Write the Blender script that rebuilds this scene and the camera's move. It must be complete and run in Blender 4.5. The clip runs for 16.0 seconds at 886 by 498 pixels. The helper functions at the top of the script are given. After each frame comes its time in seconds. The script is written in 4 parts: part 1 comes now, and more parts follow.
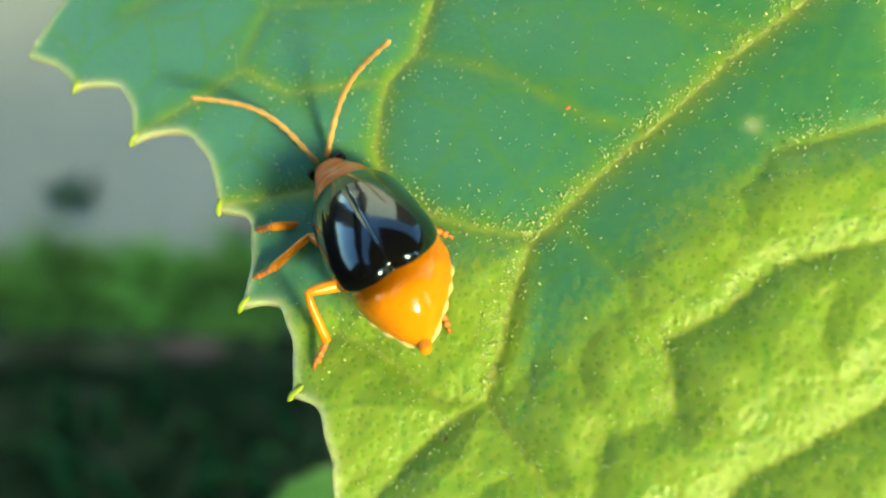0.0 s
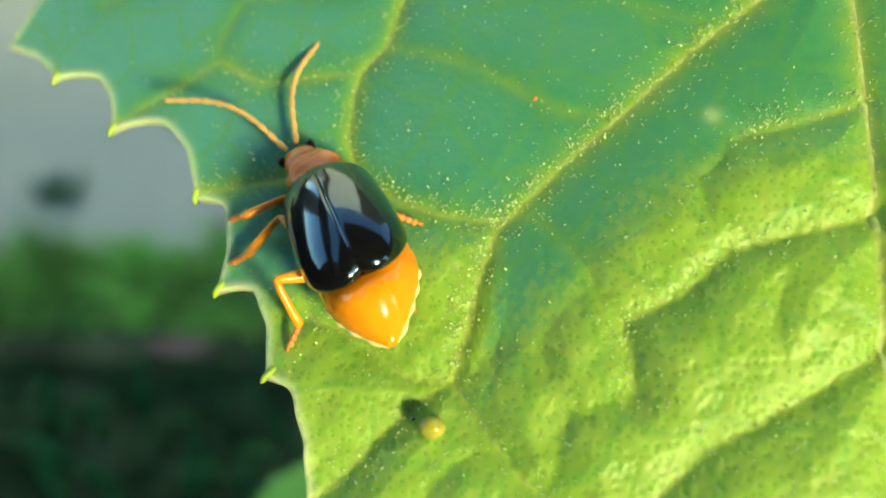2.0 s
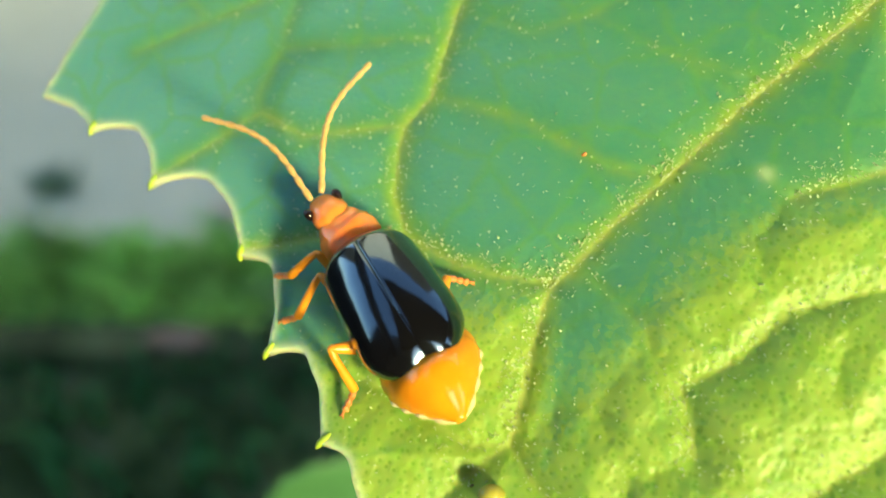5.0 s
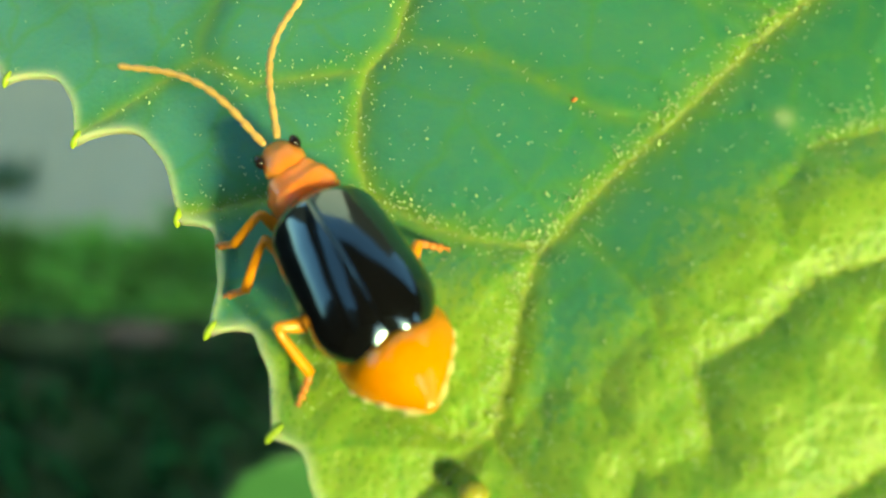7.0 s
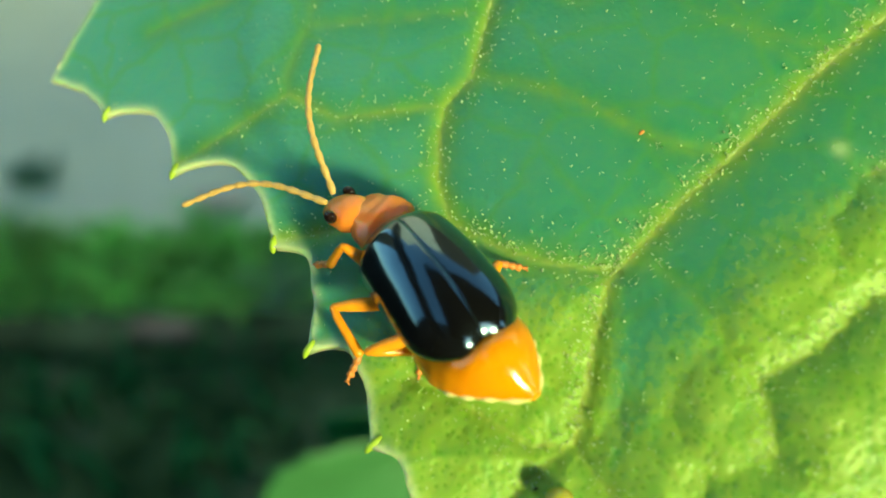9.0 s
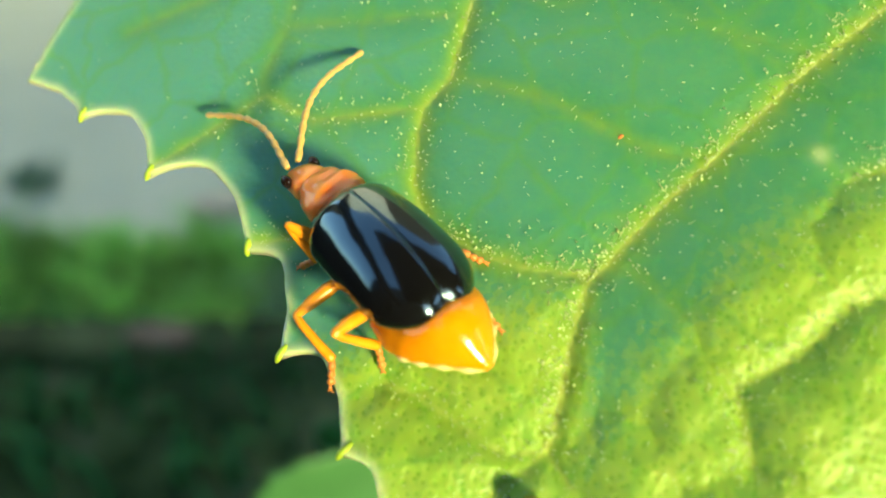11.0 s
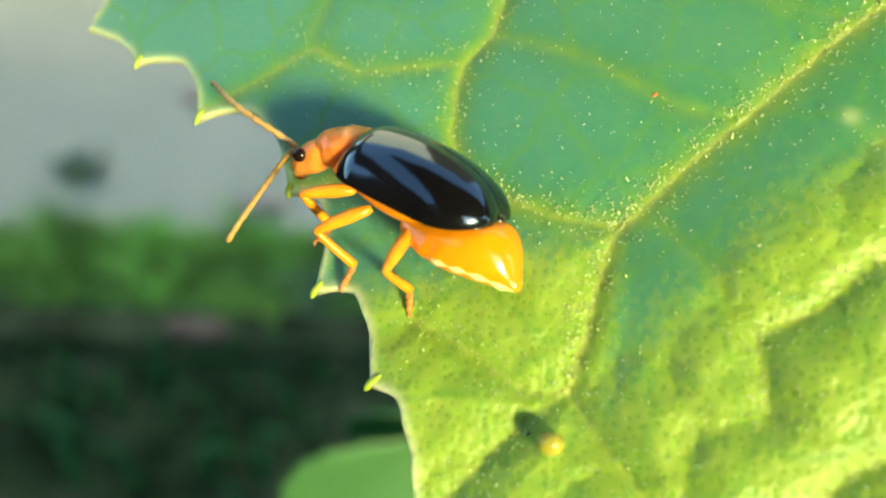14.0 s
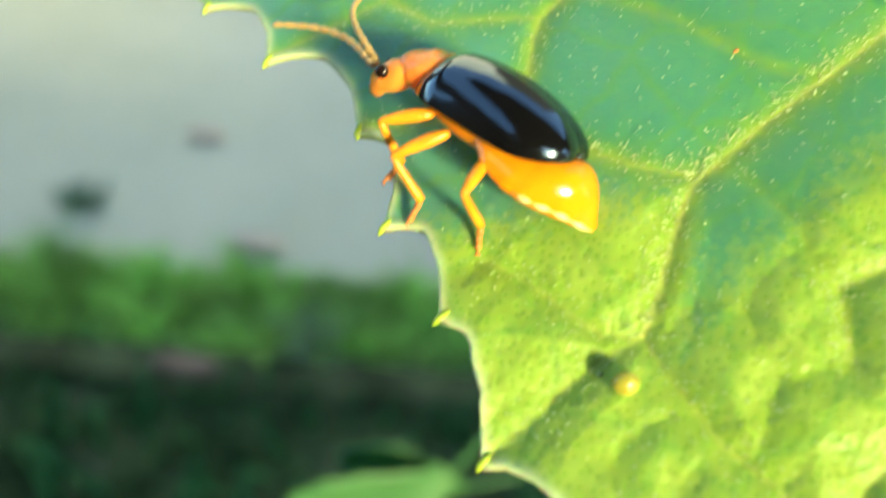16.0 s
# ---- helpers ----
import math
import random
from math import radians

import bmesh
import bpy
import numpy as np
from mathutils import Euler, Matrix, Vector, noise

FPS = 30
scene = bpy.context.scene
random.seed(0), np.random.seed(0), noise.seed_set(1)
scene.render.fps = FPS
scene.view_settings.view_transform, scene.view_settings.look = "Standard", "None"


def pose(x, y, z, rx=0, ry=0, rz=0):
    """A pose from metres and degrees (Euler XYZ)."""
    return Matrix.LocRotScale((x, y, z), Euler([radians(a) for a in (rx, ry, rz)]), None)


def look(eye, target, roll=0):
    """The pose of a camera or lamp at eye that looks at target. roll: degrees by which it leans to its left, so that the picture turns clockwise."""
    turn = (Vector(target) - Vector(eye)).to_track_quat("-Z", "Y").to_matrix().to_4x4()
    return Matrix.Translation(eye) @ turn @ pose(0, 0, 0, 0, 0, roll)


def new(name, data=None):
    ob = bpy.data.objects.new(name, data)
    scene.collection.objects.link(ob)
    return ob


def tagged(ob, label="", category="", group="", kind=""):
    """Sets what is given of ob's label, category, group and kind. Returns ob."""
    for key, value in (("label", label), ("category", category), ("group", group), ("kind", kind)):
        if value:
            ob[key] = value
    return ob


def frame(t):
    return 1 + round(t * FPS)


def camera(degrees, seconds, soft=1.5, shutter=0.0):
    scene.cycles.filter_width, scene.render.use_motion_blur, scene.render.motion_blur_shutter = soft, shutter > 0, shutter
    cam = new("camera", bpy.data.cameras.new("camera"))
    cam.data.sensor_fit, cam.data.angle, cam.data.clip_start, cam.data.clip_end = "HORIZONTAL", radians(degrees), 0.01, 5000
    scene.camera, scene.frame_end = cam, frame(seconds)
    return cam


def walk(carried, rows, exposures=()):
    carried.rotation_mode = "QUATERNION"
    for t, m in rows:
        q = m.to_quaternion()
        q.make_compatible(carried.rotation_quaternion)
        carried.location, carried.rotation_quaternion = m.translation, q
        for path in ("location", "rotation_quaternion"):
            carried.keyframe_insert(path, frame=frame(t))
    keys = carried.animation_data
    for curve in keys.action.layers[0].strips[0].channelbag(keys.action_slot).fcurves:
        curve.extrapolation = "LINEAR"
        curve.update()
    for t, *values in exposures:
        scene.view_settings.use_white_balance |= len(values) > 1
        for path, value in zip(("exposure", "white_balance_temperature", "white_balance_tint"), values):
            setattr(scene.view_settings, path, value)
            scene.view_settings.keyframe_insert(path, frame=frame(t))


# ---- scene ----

# camera path: seconds, place in millimetres before the leaf, turn in degrees
CAMERA_ROWS = [
    (0, 1.176, -1.400, 27.434, 0.96, 0.75, 0.40),
    (0.5, 1.187, -1.313, 30.143, 0.86, 0.87, 0.67),
    (1, 1.100, -1.534, 27.405, 0.58, 1.08, 0.22),
    (1.5, 1.492, -2.472, 27.401, 0.56, 0.19, 0.95),
    (2, 1.746, -1.726, 28.181, 0.82, 0.08, 0.45),
    (2.1, 1.808, -2.102, 28.736, 0.36, 0.39, 1.82),
    (2.5, 1.292, -0.644, 28.930, 0.74, 0.33, 0.94),
    (2.7, 1.048, 2.291, 28.443, -0.20, 0.36, -0.55),
    (3, 1.006, 1.177, 27.958, -0.00, 0.38, -0.53),
    (3.5, 0.156, 0.805, 26.777, -0.11, 0.14, -0.41),
    (4, 0.355, 0.724, 27.662, 0.10, 0.12, -0.36),
    (4.2, 0.319, -0.063, 28.505, 0.16, 0.09, -0.03),
    (6.3, 0.071, 0.578, 26.101, -0.60, -0.49, -0.87),
    (6.5, 0.697, -0.953, 25.192, -0.65, -0.81, -0.18),
    (7, 0.017, -0.375, 24.238, -0.54, -2.31, -0.77),
    (7.5, 0.976, -0.391, 24.722, -0.69, -1.32, -0.76),
    (8, 1.762, 0.818, 24.161, -0.80, -0.91, -1.46),
    (8.5, 0.292, -0.871, 26.309, 0.02, -1.46, -0.60),
    (8.7, -1.741, 0.500, 26.144, -0.92, -1.44, -1.36),
    (10.8, -0.710, 0.252, 26.627, -1.10, -0.49, -0.87),
    (11, -1.031, 0.407, 25.856, -0.51, -1.21, -0.95),
    (11.5, -0.685, 1.018, 25.764, -0.93, 0.01, -1.10),
    (12, -0.821, 0.996, 25.198, -0.59, -1.40, -1.31),
    (12.5, -2.402, 1.691, 26.534, -0.86, -1.43, -1.15),
    (12.8, -0.975, 1.923, 27.297, -0.16, -1.36, -0.80),
    (13, -0.435, 1.776, 27.603, -0.37, -0.53, -0.59),
    (13.5, -0.583, 1.712, 25.927, -0.70, 0.17, -0.72),
    (14, -0.907, -1.292, 26.725, -0.05, 1.05, 1.72),
    (14.5, -0.833, -0.807, 29.309, 0.46, 2.12, 2.20),
    (15, -0.823, 0.963, 29.361, 0.88, 2.15, 0.58),
    (15.2, -0.931, 1.495, 29.185, 1.03, 1.88, 0.14),
    (15.5, -0.794, 1.275, 28.789, 0.83, 1.60, 0.35),
    (16, -2.824, -4.453, 26.262, 3.18, 0.65, 4.91),
]
MM = 0.001
VIEW = pose(0, 0, 0, 40)          # leaf frame: x right, y up the slope, z towards the camera


def in_view(x, y, z, rx=0, ry=0, rz=0):
    return VIEW @ pose(x * MM, y * MM, z * MM, rx, ry, rz)


EXPOSURES = [(0, 1.82, 6700, -6), (0.5, 1.77, 6300, -7), (1, 1.87, 6500, -2), (2.1, 1.9, 6400, -7), (3, 2.36, 6450, -1), (4.2, 2.12, 6600, 2), (6.4, 2.12, 6800, -1), (7, 1.9, 7300, -24), (7.5, 1.82, 6900, -42), (8, 1.82, 6500, -42), (8.7, 1.82, 6500, -32), (11, 2.17, 7000, -8), (12.5, 2.17, 6800, -10), (13.5, 2.37, 6800, 2), (14, 2.17, 6900, 0), (14.5, 2.3, 6700, 0), (15.2, 2.5, 6300, 7), (16, 2.37, 6750, -2)]
cam = camera(50, 16.0, soft=1.85, shutter=0.25)
walk(cam, [(t, in_view(*r)) for t, *r in CAMERA_ROWS], EXPOSURES)
cam.data.dof.use_dof = True
cam.data.dof.focus_distance = 0.0265
cam.data.dof.aperture_fstop = 54

# ---- light ----
SUN = (VIEW.to_3x3() @ Vector((0.52, -0.35, 0.78))).normalized()
world = bpy.data.worlds.new("world")
scene.world = world
world.use_nodes = True
wn = world.node_tree.nodes
sky = wn.new("ShaderNodeTexSky")
sky.sky_type = "NISHITA"
sky.sun_disc = False
sky.sun_elevation = math.asin(SUN.z)
sky.sun_rotation = math.atan2(SUN.x, SUN.y)
sky.dust_density = 1.0
sky.ozone_density = 2.0
world.node_tree.links.new(sky.outputs[0], wn["Background"].inputs[0])
wn["Background"].inputs[1].default_value = 0.15
lamp = bpy.data.lights.new("sun", "SUN")
lamp.energy = 2.0
lamp.angle = radians(10.0)
lamp.color = (1.0, 0.80, 0.38)
sun = new("sun", lamp)
sun.matrix_world = look(SUN * 5, (0, 0, 0))

# ---- materials ----


class Mat:
    """A small builder for node materials."""

    def __init__(self, name):
        self.m = bpy.data.materials.new(name)
        self.m.use_nodes = True
        self.t = self.m.node_tree
        self.b = self.t.nodes["Principled BSDF"]
        self.out = self.t.nodes["Material Output"]

    def node(self, kind, **inputs):
        n = self.t.nodes.new("ShaderNode" + kind)
        for k, v in inputs.items():
            n.inputs[k.replace("_", " ")].default_value = v
        return n

    def link(self, a, b):
        self.t.links.new(a, b)

    def coords(self, scale=1.0):
        c = self.node("TexCoord")
        m = self.node("Mapping")
        m.inputs["Scale"].default_value = (scale,) * 3
        self.link(c.outputs["Object"], m.inputs[0])
        return m.outputs[0]

    def noise(self, scale, detail=4.0, rough=0.55):
        n = self.node("TexNoise", Scale=scale, Detail=detail, Roughness=rough)
        self.link(self.coords(), n.inputs["Vector"])
        return n.outputs["Fac"]

    def ramp(self, fac, stops):
        r = self.node("ValToRGB")
        e = r.color_ramp.elements
        e[0].position, e[0].color = stops[0][0], (*stops[0][1], 1)
        e[1].position, e[1].color = stops[-1][0], (*stops[-1][1], 1)
        for p, c in stops[1:-1]:
            e.new(p).color = (*c, 1)
        self.link(fac, r.inputs[0])
        return r.outputs[0]

    def mix(self, fac, a, b, kind="MIX"):
        n = self.t.nodes.new("ShaderNodeMixRGB")
        n.blend_type = kind
        for v, i in ((fac, 0), (a, 1), (b, 2)):
            if hasattr(v, "is_linked"):
                self.link(v, n.inputs[i])
            else:
                n.inputs[i].default_value = v if i == 0 else (*v, 1)
        return n.outputs[0]

    def attr(self, name):
        n = self.node("Attribute")
        n.attribute_name = name
        return n.outputs["Fac"]

    def attr_color(self, name):
        n = self.node("Attribute")
        n.attribute_name = name
        return n.outputs["Color"]

    def bump(self, height, strength, dist, prev=None):
        n = self.node("Bump", Strength=strength, Distance=dist)
        self.link(height, n.inputs["Height"])
        if prev is not None:
            self.link(prev, n.inputs["Normal"])
        return n.outputs[0]

    def set(self, color=None, rough=None, normal=None, **kw):
        for v, k in ((color, "Base Color"), (rough, "Roughness"), (normal, "Normal")):
            if v is None:
                continue
            if hasattr(v, "is_linked"):
                self.link(v, self.b.inputs[k])
            else:
                self.b.inputs[k].default_value = (*v, 1) if k == "Base Color" else v
        for k, v in kw.items():
            self.b.inputs[k.replace("_", " ")].default_value = v
        return self

    def translucent(self, fac, color):
        t = self.node("BsdfTranslucent")
        if hasattr(color, "is_linked"):
            self.link(color, t.inputs[0])
        else:
            t.inputs[0].default_value = (*color, 1)
        m = self.node("MixShader")
        m.inputs[0].default_value = fac
        self.link(self.b.outputs[0], m.inputs[1])
        self.link(t.outputs[0], m.inputs[2])
        self.link(m.outputs[0], self.out.inputs[0])
        return self


def leaf_material():
    k = Mat("leaf_green")
    big = k.noise(160, 3)
    fine = k.noise(2600, 5)
    grain = k.noise(700, 4)
    upper = k.ramp(big, [(0.3, (0.05, 0.28, 0.14)), (0.7, (0.09, 0.335, 0.16))])
    lower = k.ramp(grain, [(0.3, (0.26, 0.45, 0.05)), (0.7, (0.36, 0.54, 0.09))])
    # the sky's bluish sheen is put into the colour, stronger towards the left
    upper = k.mix(k.attr("sky_sheen"), upper, (0.105, 0.37, 0.32))
    # sunlit yellow is put into the colour in ragged patches, against skylit teal
    ragged = k.node("TexVoronoi", Scale=5200.0)
    k.link(k.coords(), ragged.inputs["Vector"])
    edge = k.node("Math")
    edge.operation = "MULTIPLY_ADD"
    k.link(ragged.outputs["Color"], edge.inputs[0])
    edge.inputs[1].default_value = 0.35
    k.link(k.attr("sunny_pucker"), edge.inputs[2])
    base = k.mix(k.ramp(edge.outputs[0], [(0.40, (0, 0, 0)), (0.85, (1, 1, 1))]), upper, lower)
    # a faint net of the finest veins
    mesh_lines = k.node("TexVoronoi", Scale=430.0)
    mesh_lines.voronoi_dimensions = "2D"
    mesh_lines.feature = "DISTANCE_TO_EDGE"
    bent = k.node("VectorMath")
    wobble = k.node("TexNoise", Scale=900.0)
    k.link(k.coords(), wobble.inputs["Vector"])
    bent.operation = "MULTIPLY_ADD"
    k.link(wobble.outputs["Color"], bent.inputs[0])
    bent.inputs[1].default_value = (0.0008, 0.0008, 0.0)
    k.link(k.coords(), bent.inputs[2])
    k.link(bent.outputs[0], mesh_lines.inputs["Vector"])
    base = k.mix(k.ramp(mesh_lines.outputs["Distance"], [(0.0, (0.45, 0.45, 0.45)), (0.09, (0, 0, 0))]), base, (0.12, 0.36, 0.06))
    base = k.mix(k.ramp(fine, [(0.35, (0, 0, 0)), (0.7, (0.25, 0.25, 0.25))]), base, (0.2, 0.42, 0.10))
    # fine pits, greener than the blade round them
    cells = k.node("TexVoronoi", Scale=3500.0)
    cells.voronoi_dimensions = "2D"
    cells.inputs["Randomness"].default_value = 0.85
    k.link(k.coords(), cells.inputs["Vector"])
    pit = k.ramp(cells.outputs["Distance"], [(0.08, (0.55, 0.55, 0.55)), (0.24, (0, 0, 0))])
    base = k.mix(k.mix(1.0, pit, k.ramp(k.attr("sunny_pucker"), [(0.15, (0, 0, 0)), (0.6, (1, 1, 1))]), "MULTIPLY"), base, (0.10, 0.31, 0.012))
    patchy = k.ramp(k.noise(1500, 4), [(0.32, (0.35, 0.35, 0.35)), (0.6, (1, 1, 1))])
    base = k.mix(k.mix(1.0, k.attr_color("band"), patchy, "MULTIPLY"), base, (0.26, 0.45, 0.05))
    base = k.mix(k.attr("core"), base, (0.40, 0.52, 0.13))
    base = k.mix(k.attr("scar"), base, (0.45, 0.62, 0.3))
    base = k.mix(k.attr("rim"), base, (0.58, 0.72, 0.42))
    n = k.bump(k.ramp(cells.outputs["Distance"], [(0.05, (0, 0, 0)), (0.45, (1, 1, 1))]), 0.2, 0.00006)
    depth = k.node("Math")
    depth.operation = "MULTIPLY_ADD"
    k.link(k.attr("sunny_pucker"), depth.inputs[0])
    depth.inputs[1].default_value = 0.2
    depth.inputs[2].default_value = 0.12
    k.link(depth.outputs[0], n.node.inputs["Strength"])
    net = k.node("TexVoronoi", Scale=950.0)
    net.feature = "DISTANCE_TO_EDGE"
    k.link(k.coords(), net.inputs["Vector"])
    line = k.ramp(net.outputs["Distance"], [(0.0, (0, 0, 0)), (0.10, (1, 1, 1))])
    n = k.bump(line, 0.1, 0.00004, n)
    n = k.bump(fine, 0.32, 0.0001, n)
    rough = k.ramp(k.noise(900, 3), [(0.3, (0.42,) * 3), (0.7, (0.55,) * 3)])
    k.set(base, rough, n, IOR=1.5, Specular_IOR_Level=0.42, Sheen_Weight=0.12, Sheen_Roughness=0.4, Subsurface_Weight=0.55, Subsurface_Radius=(0.4, 1.0, 0.2), Subsurface_Scale=0.0004)
    return k.translucent(0.15, (0.3, 0.55, 0.04)).m


def plain(name, color, rough, var=0.12, scale=900, bump=0.0, bump_scale=3000, **kw):
    k = Mat(name)
    c2 = tuple(min(1, v * (1 + var)) for v in color)
    c1 = tuple(v * (1 - var) for v in color)
    col = k.ramp(k.noise(scale, 4), [(0.3, c1), (0.7, c2)])
    n = k.bump(k.noise(bump_scale, 4), bump, 0.00008) if bump else None
    return k.set(col, rough, n, **kw).m


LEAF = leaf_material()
VEIN = plain("vein_pale", (0.36, 0.48, 0.16), 0.55, 0.35, 1800, 0.5, 4000, Specular_IOR_Level=0.4)
TOOTH = plain("tooth_yellow_green", (0.34, 0.5, 0.04), 0.4, bump=0.2)
HAIR = plain("hair_pale", (0.52, 0.66, 0.34), 0.3, 0.3, 3000)


def elytron_material():
    k = Mat("elytron_black")
    col = k.ramp(k.noise(700, 4), [(0.3, (0.003, 0.003, 0.004)), (0.7, (0.006, 0.006, 0.007))])
    n = k.bump(k.noise(560, 2), 0.17, 0.00022)
    n = k.bump(k.noise(1600, 3), 0.05, 0.00008, n)
    k.set(col, 0.14, n, IOR=1.75, Specular_IOR_Level=0.6, Specular_Tint=(0.5, 0.78, 1.0, 1.0), Coat_Weight=0.45, Coat_Roughness=0.04)
    k.link(n, k.b.inputs["Coat Normal"])
    return k.m


ELYTRON = elytron_material()
ORANGE = plain("abdomen_orange", (0.88, 0.30, 0.012), 0.12, 0.1, 800, 0.15, 2500, Subsurface_Weight=0.15, Subsurface_Scale=0.0003)
RED = plain("pronotum_red_orange", (0.98, 0.27, 0.055), 0.12, 0.12, 900, 0.6, 1300, Subsurface_Weight=0.6, Subsurface_Scale=0.0007)
LEG = plain("leg_amber", (0.84, 0.31, 0.022), 0.25, 0.15, 1500, 0.2, 4000)
TARSUS = plain("tarsus_brown", (0.55, 0.2, 0.05), 0.35, 0.2, 3000, 0.3, 6000)
ANTENNA = plain("antenna_tan", (0.55, 0.36, 0.13), 0.4, 0.15, 3000, 0.3, 7000)
EYE = plain("eye_black", (0.012, 0.006, 0.006), 0.08)
EGG = plain("egg_yellow", (0.36, 0.36, 0.055), 0.12, 0.2, 2000, Subsurface_Weight=0.3, Subsurface_Scale=0.0003)
SPECK_DARK = plain("speck_dark", (0.08, 0.06, 0.03), 0.8, 0.3, 4000)
PALE = plain("pale_tip", (0.85, 0.75, 0.35), 0.2)

# ---- helpers of this scene ----


def mesh(name, verts, faces, mat, smooth=True):
    me = bpy.data.meshes.new(name)
    me.from_pydata([tuple(v) for v in verts], [], faces)
    me.materials.append(mat)
    if smooth:
        me.polygons.foreach_set("use_smooth", [True] * len(me.polygons))
    me.update()
    return me


def part(name, me, parent=None, label=""):
    ob = new(name, me)
    if parent is not None:
        ob.parent = parent
    return tagged(ob, label)


def rings(sections, n=24, cap=True):
    """Tube through sections (centre, half width, half height, squareness) along x; returns verts, faces."""
    verts, faces = [], []
    for (cx, cy, cz), w, h, p in sections:
        for k in range(n):
            a = 2 * math.pi * k / n
            c, s = math.cos(a), math.sin(a)
            verts.append(((cx) * MM, (cy + w * math.copysign(abs(c) ** p, c)) * MM, (cz + h * math.copysign(abs(s) ** p, s)) * MM))
    for i in range(len(sections) - 1):
        for k in range(n):
            a, b = i * n + k, i * n + (k + 1) % n
            faces.append((a, a + n, b + n, b))
    if cap:
        faces.append(tuple(range(n)))
        faces.append(tuple(reversed(range(len(verts) - n, len(verts)))))
    return verts, faces


def tube(points, radii, n=10):
    """Round tube along a polyline in millimetres."""
    verts, faces = [], []
    pts = [Vector(p) for p in points]
    for i, p in enumerate(pts):
        d = (pts[min(i + 1, len(pts) - 1)] - pts[max(i - 1, 0)]).normalized()
        u = d.cross(Vector((0.13, 0.31, 0.94))).normalized()
        v = d.cross(u)
        for k in range(n):
            a = 2 * math.pi * k / n
            verts.append((p + radii[i] * (math.cos(a) * u + math.sin(a) * v)) * MM)
    for i in range(len(pts) - 1):
        for k in range(n):
            a, b = i * n + k, i * n + (k + 1) % n
            faces.append((a, b, b + n, a + n))
    faces.append(tuple(reversed(range(n))))
    faces.append(tuple(range(len(verts) - n, len(verts))))
    return verts, faces


def join(*shapes):
    verts, faces = [], []
    for v, f in shapes:
        o = len(verts)
        verts += list(v)
        faces += [tuple(i + o for i in q) for q in f]
    return verts, faces


def ball(c, r, n=14, squash=(1, 1, 1)):
    verts, faces = [], []
    m = n // 2
    for i in range(m + 1):
        th = math.pi * i / m
        for k in range(n):
            a = 2 * math.pi * k / n
            verts.append(((c[0] + r * squash[0] * math.sin(th) * math.cos(a)) * MM, (c[1] + r * squash[1] * math.sin(th) * math.sin(a)) * MM, (c[2] + r * squash[2] * math.cos(th)) * MM))
    for i in range(m):
        for k in range(n):
            a, b = i * n + k, i * n + (k + 1) % n
            faces.append((a, a + n, b + n, b))
    return verts, faces


# ---- the leaf ----
# teeth of the margin and the bays between them, in millimetres
TEETH = [(-14.15, 5.95), (-11.95, 4.55), (-9.42, 2.55), (-6.08, 0.22), (-4.97, -2.65), (-3.2, -4.95), (-1.85, -8.35)]
# veins: half width, points along it
MAIN_VEINS = [
    (0.30, [(13.1, 11.5), (13.05, 9.0), (13.1, 7.7), (13.25, 5.4), (13.2, 2.4), (13.1, -0.4), (12.9, -5.0), (12.6, -11.0)]),
    (0.22, [(13.0, 7.75), (12.1, 6.9), (10.24, 5.5), (8.96, 4.49), (6.84, 2.54), (5.06, 1.0), (3.8, -0.3), (3.2, -0.85), (2.7, -2.32), (2.38, -3.66), (2.0, -4.95)]),
    (0.14, [(2.0, -4.95), (1.05, -5.55), (0.14, -6.35), (-1.05, -7.6), (-1.75, -8.2)]),
    (0.13, [(2.0, -4.95), (2.45, -5.61), (3.08, -6.44), (3.83, -7.38), (4.99, -8.11), (6.0, -9.5)]),
    (0.15, [(3.4, -0.6), (2.02, -0.46), (0.58, -0.04), (-0.76, 0.73), (-3.0, 0.9), (-5.9, 0.35)]),
    (0.16, [(2.2, 12.0), (1.47, 9.85), (0.74, 8.11), (0.06, 5.78), (-0.13, 5.15), (-0.93, 4.28), (-1.11, 3.58), (-1.24, 2.03), (-0.9, 0.8)]),
]
UPPER_VEINS = [
    (0.10, [(-0.04, 5.23), (0.88, 4.89), (2.19, 4.43), (3.29, 3.95), (4.34, 3.17), (5.21, 2.66), (6.68, 2.46)]),
    (0.11, [(-0.93, 4.28), (-2.59, 4.16), (-4.21, 4.03), (-5.74, 4.93), (-9.4, 2.7)]),
    (0.08, [(-4.61, 9.81), (-5.18, 7.15), (-5.82, 5.6), (-5.8, 4.9)]),
    (0.08, [(0.3, 7.2), (-1.7, 7.21), (-3.56, 7.24), (-5.13, 7.24)]),
    (0.09, [(-3.2, 10.6), (-4.7, 9.71), (-6.19, 9.09), (-7.99, 8.49), (-10.64, 7.5)]),
    (0.07, [(-9.21, 10.03), (-8.11, 8.61)]),
    (0.13, [(13.18, 2.69), (11.16, 2.06), (9.83, 1.74)]),
]
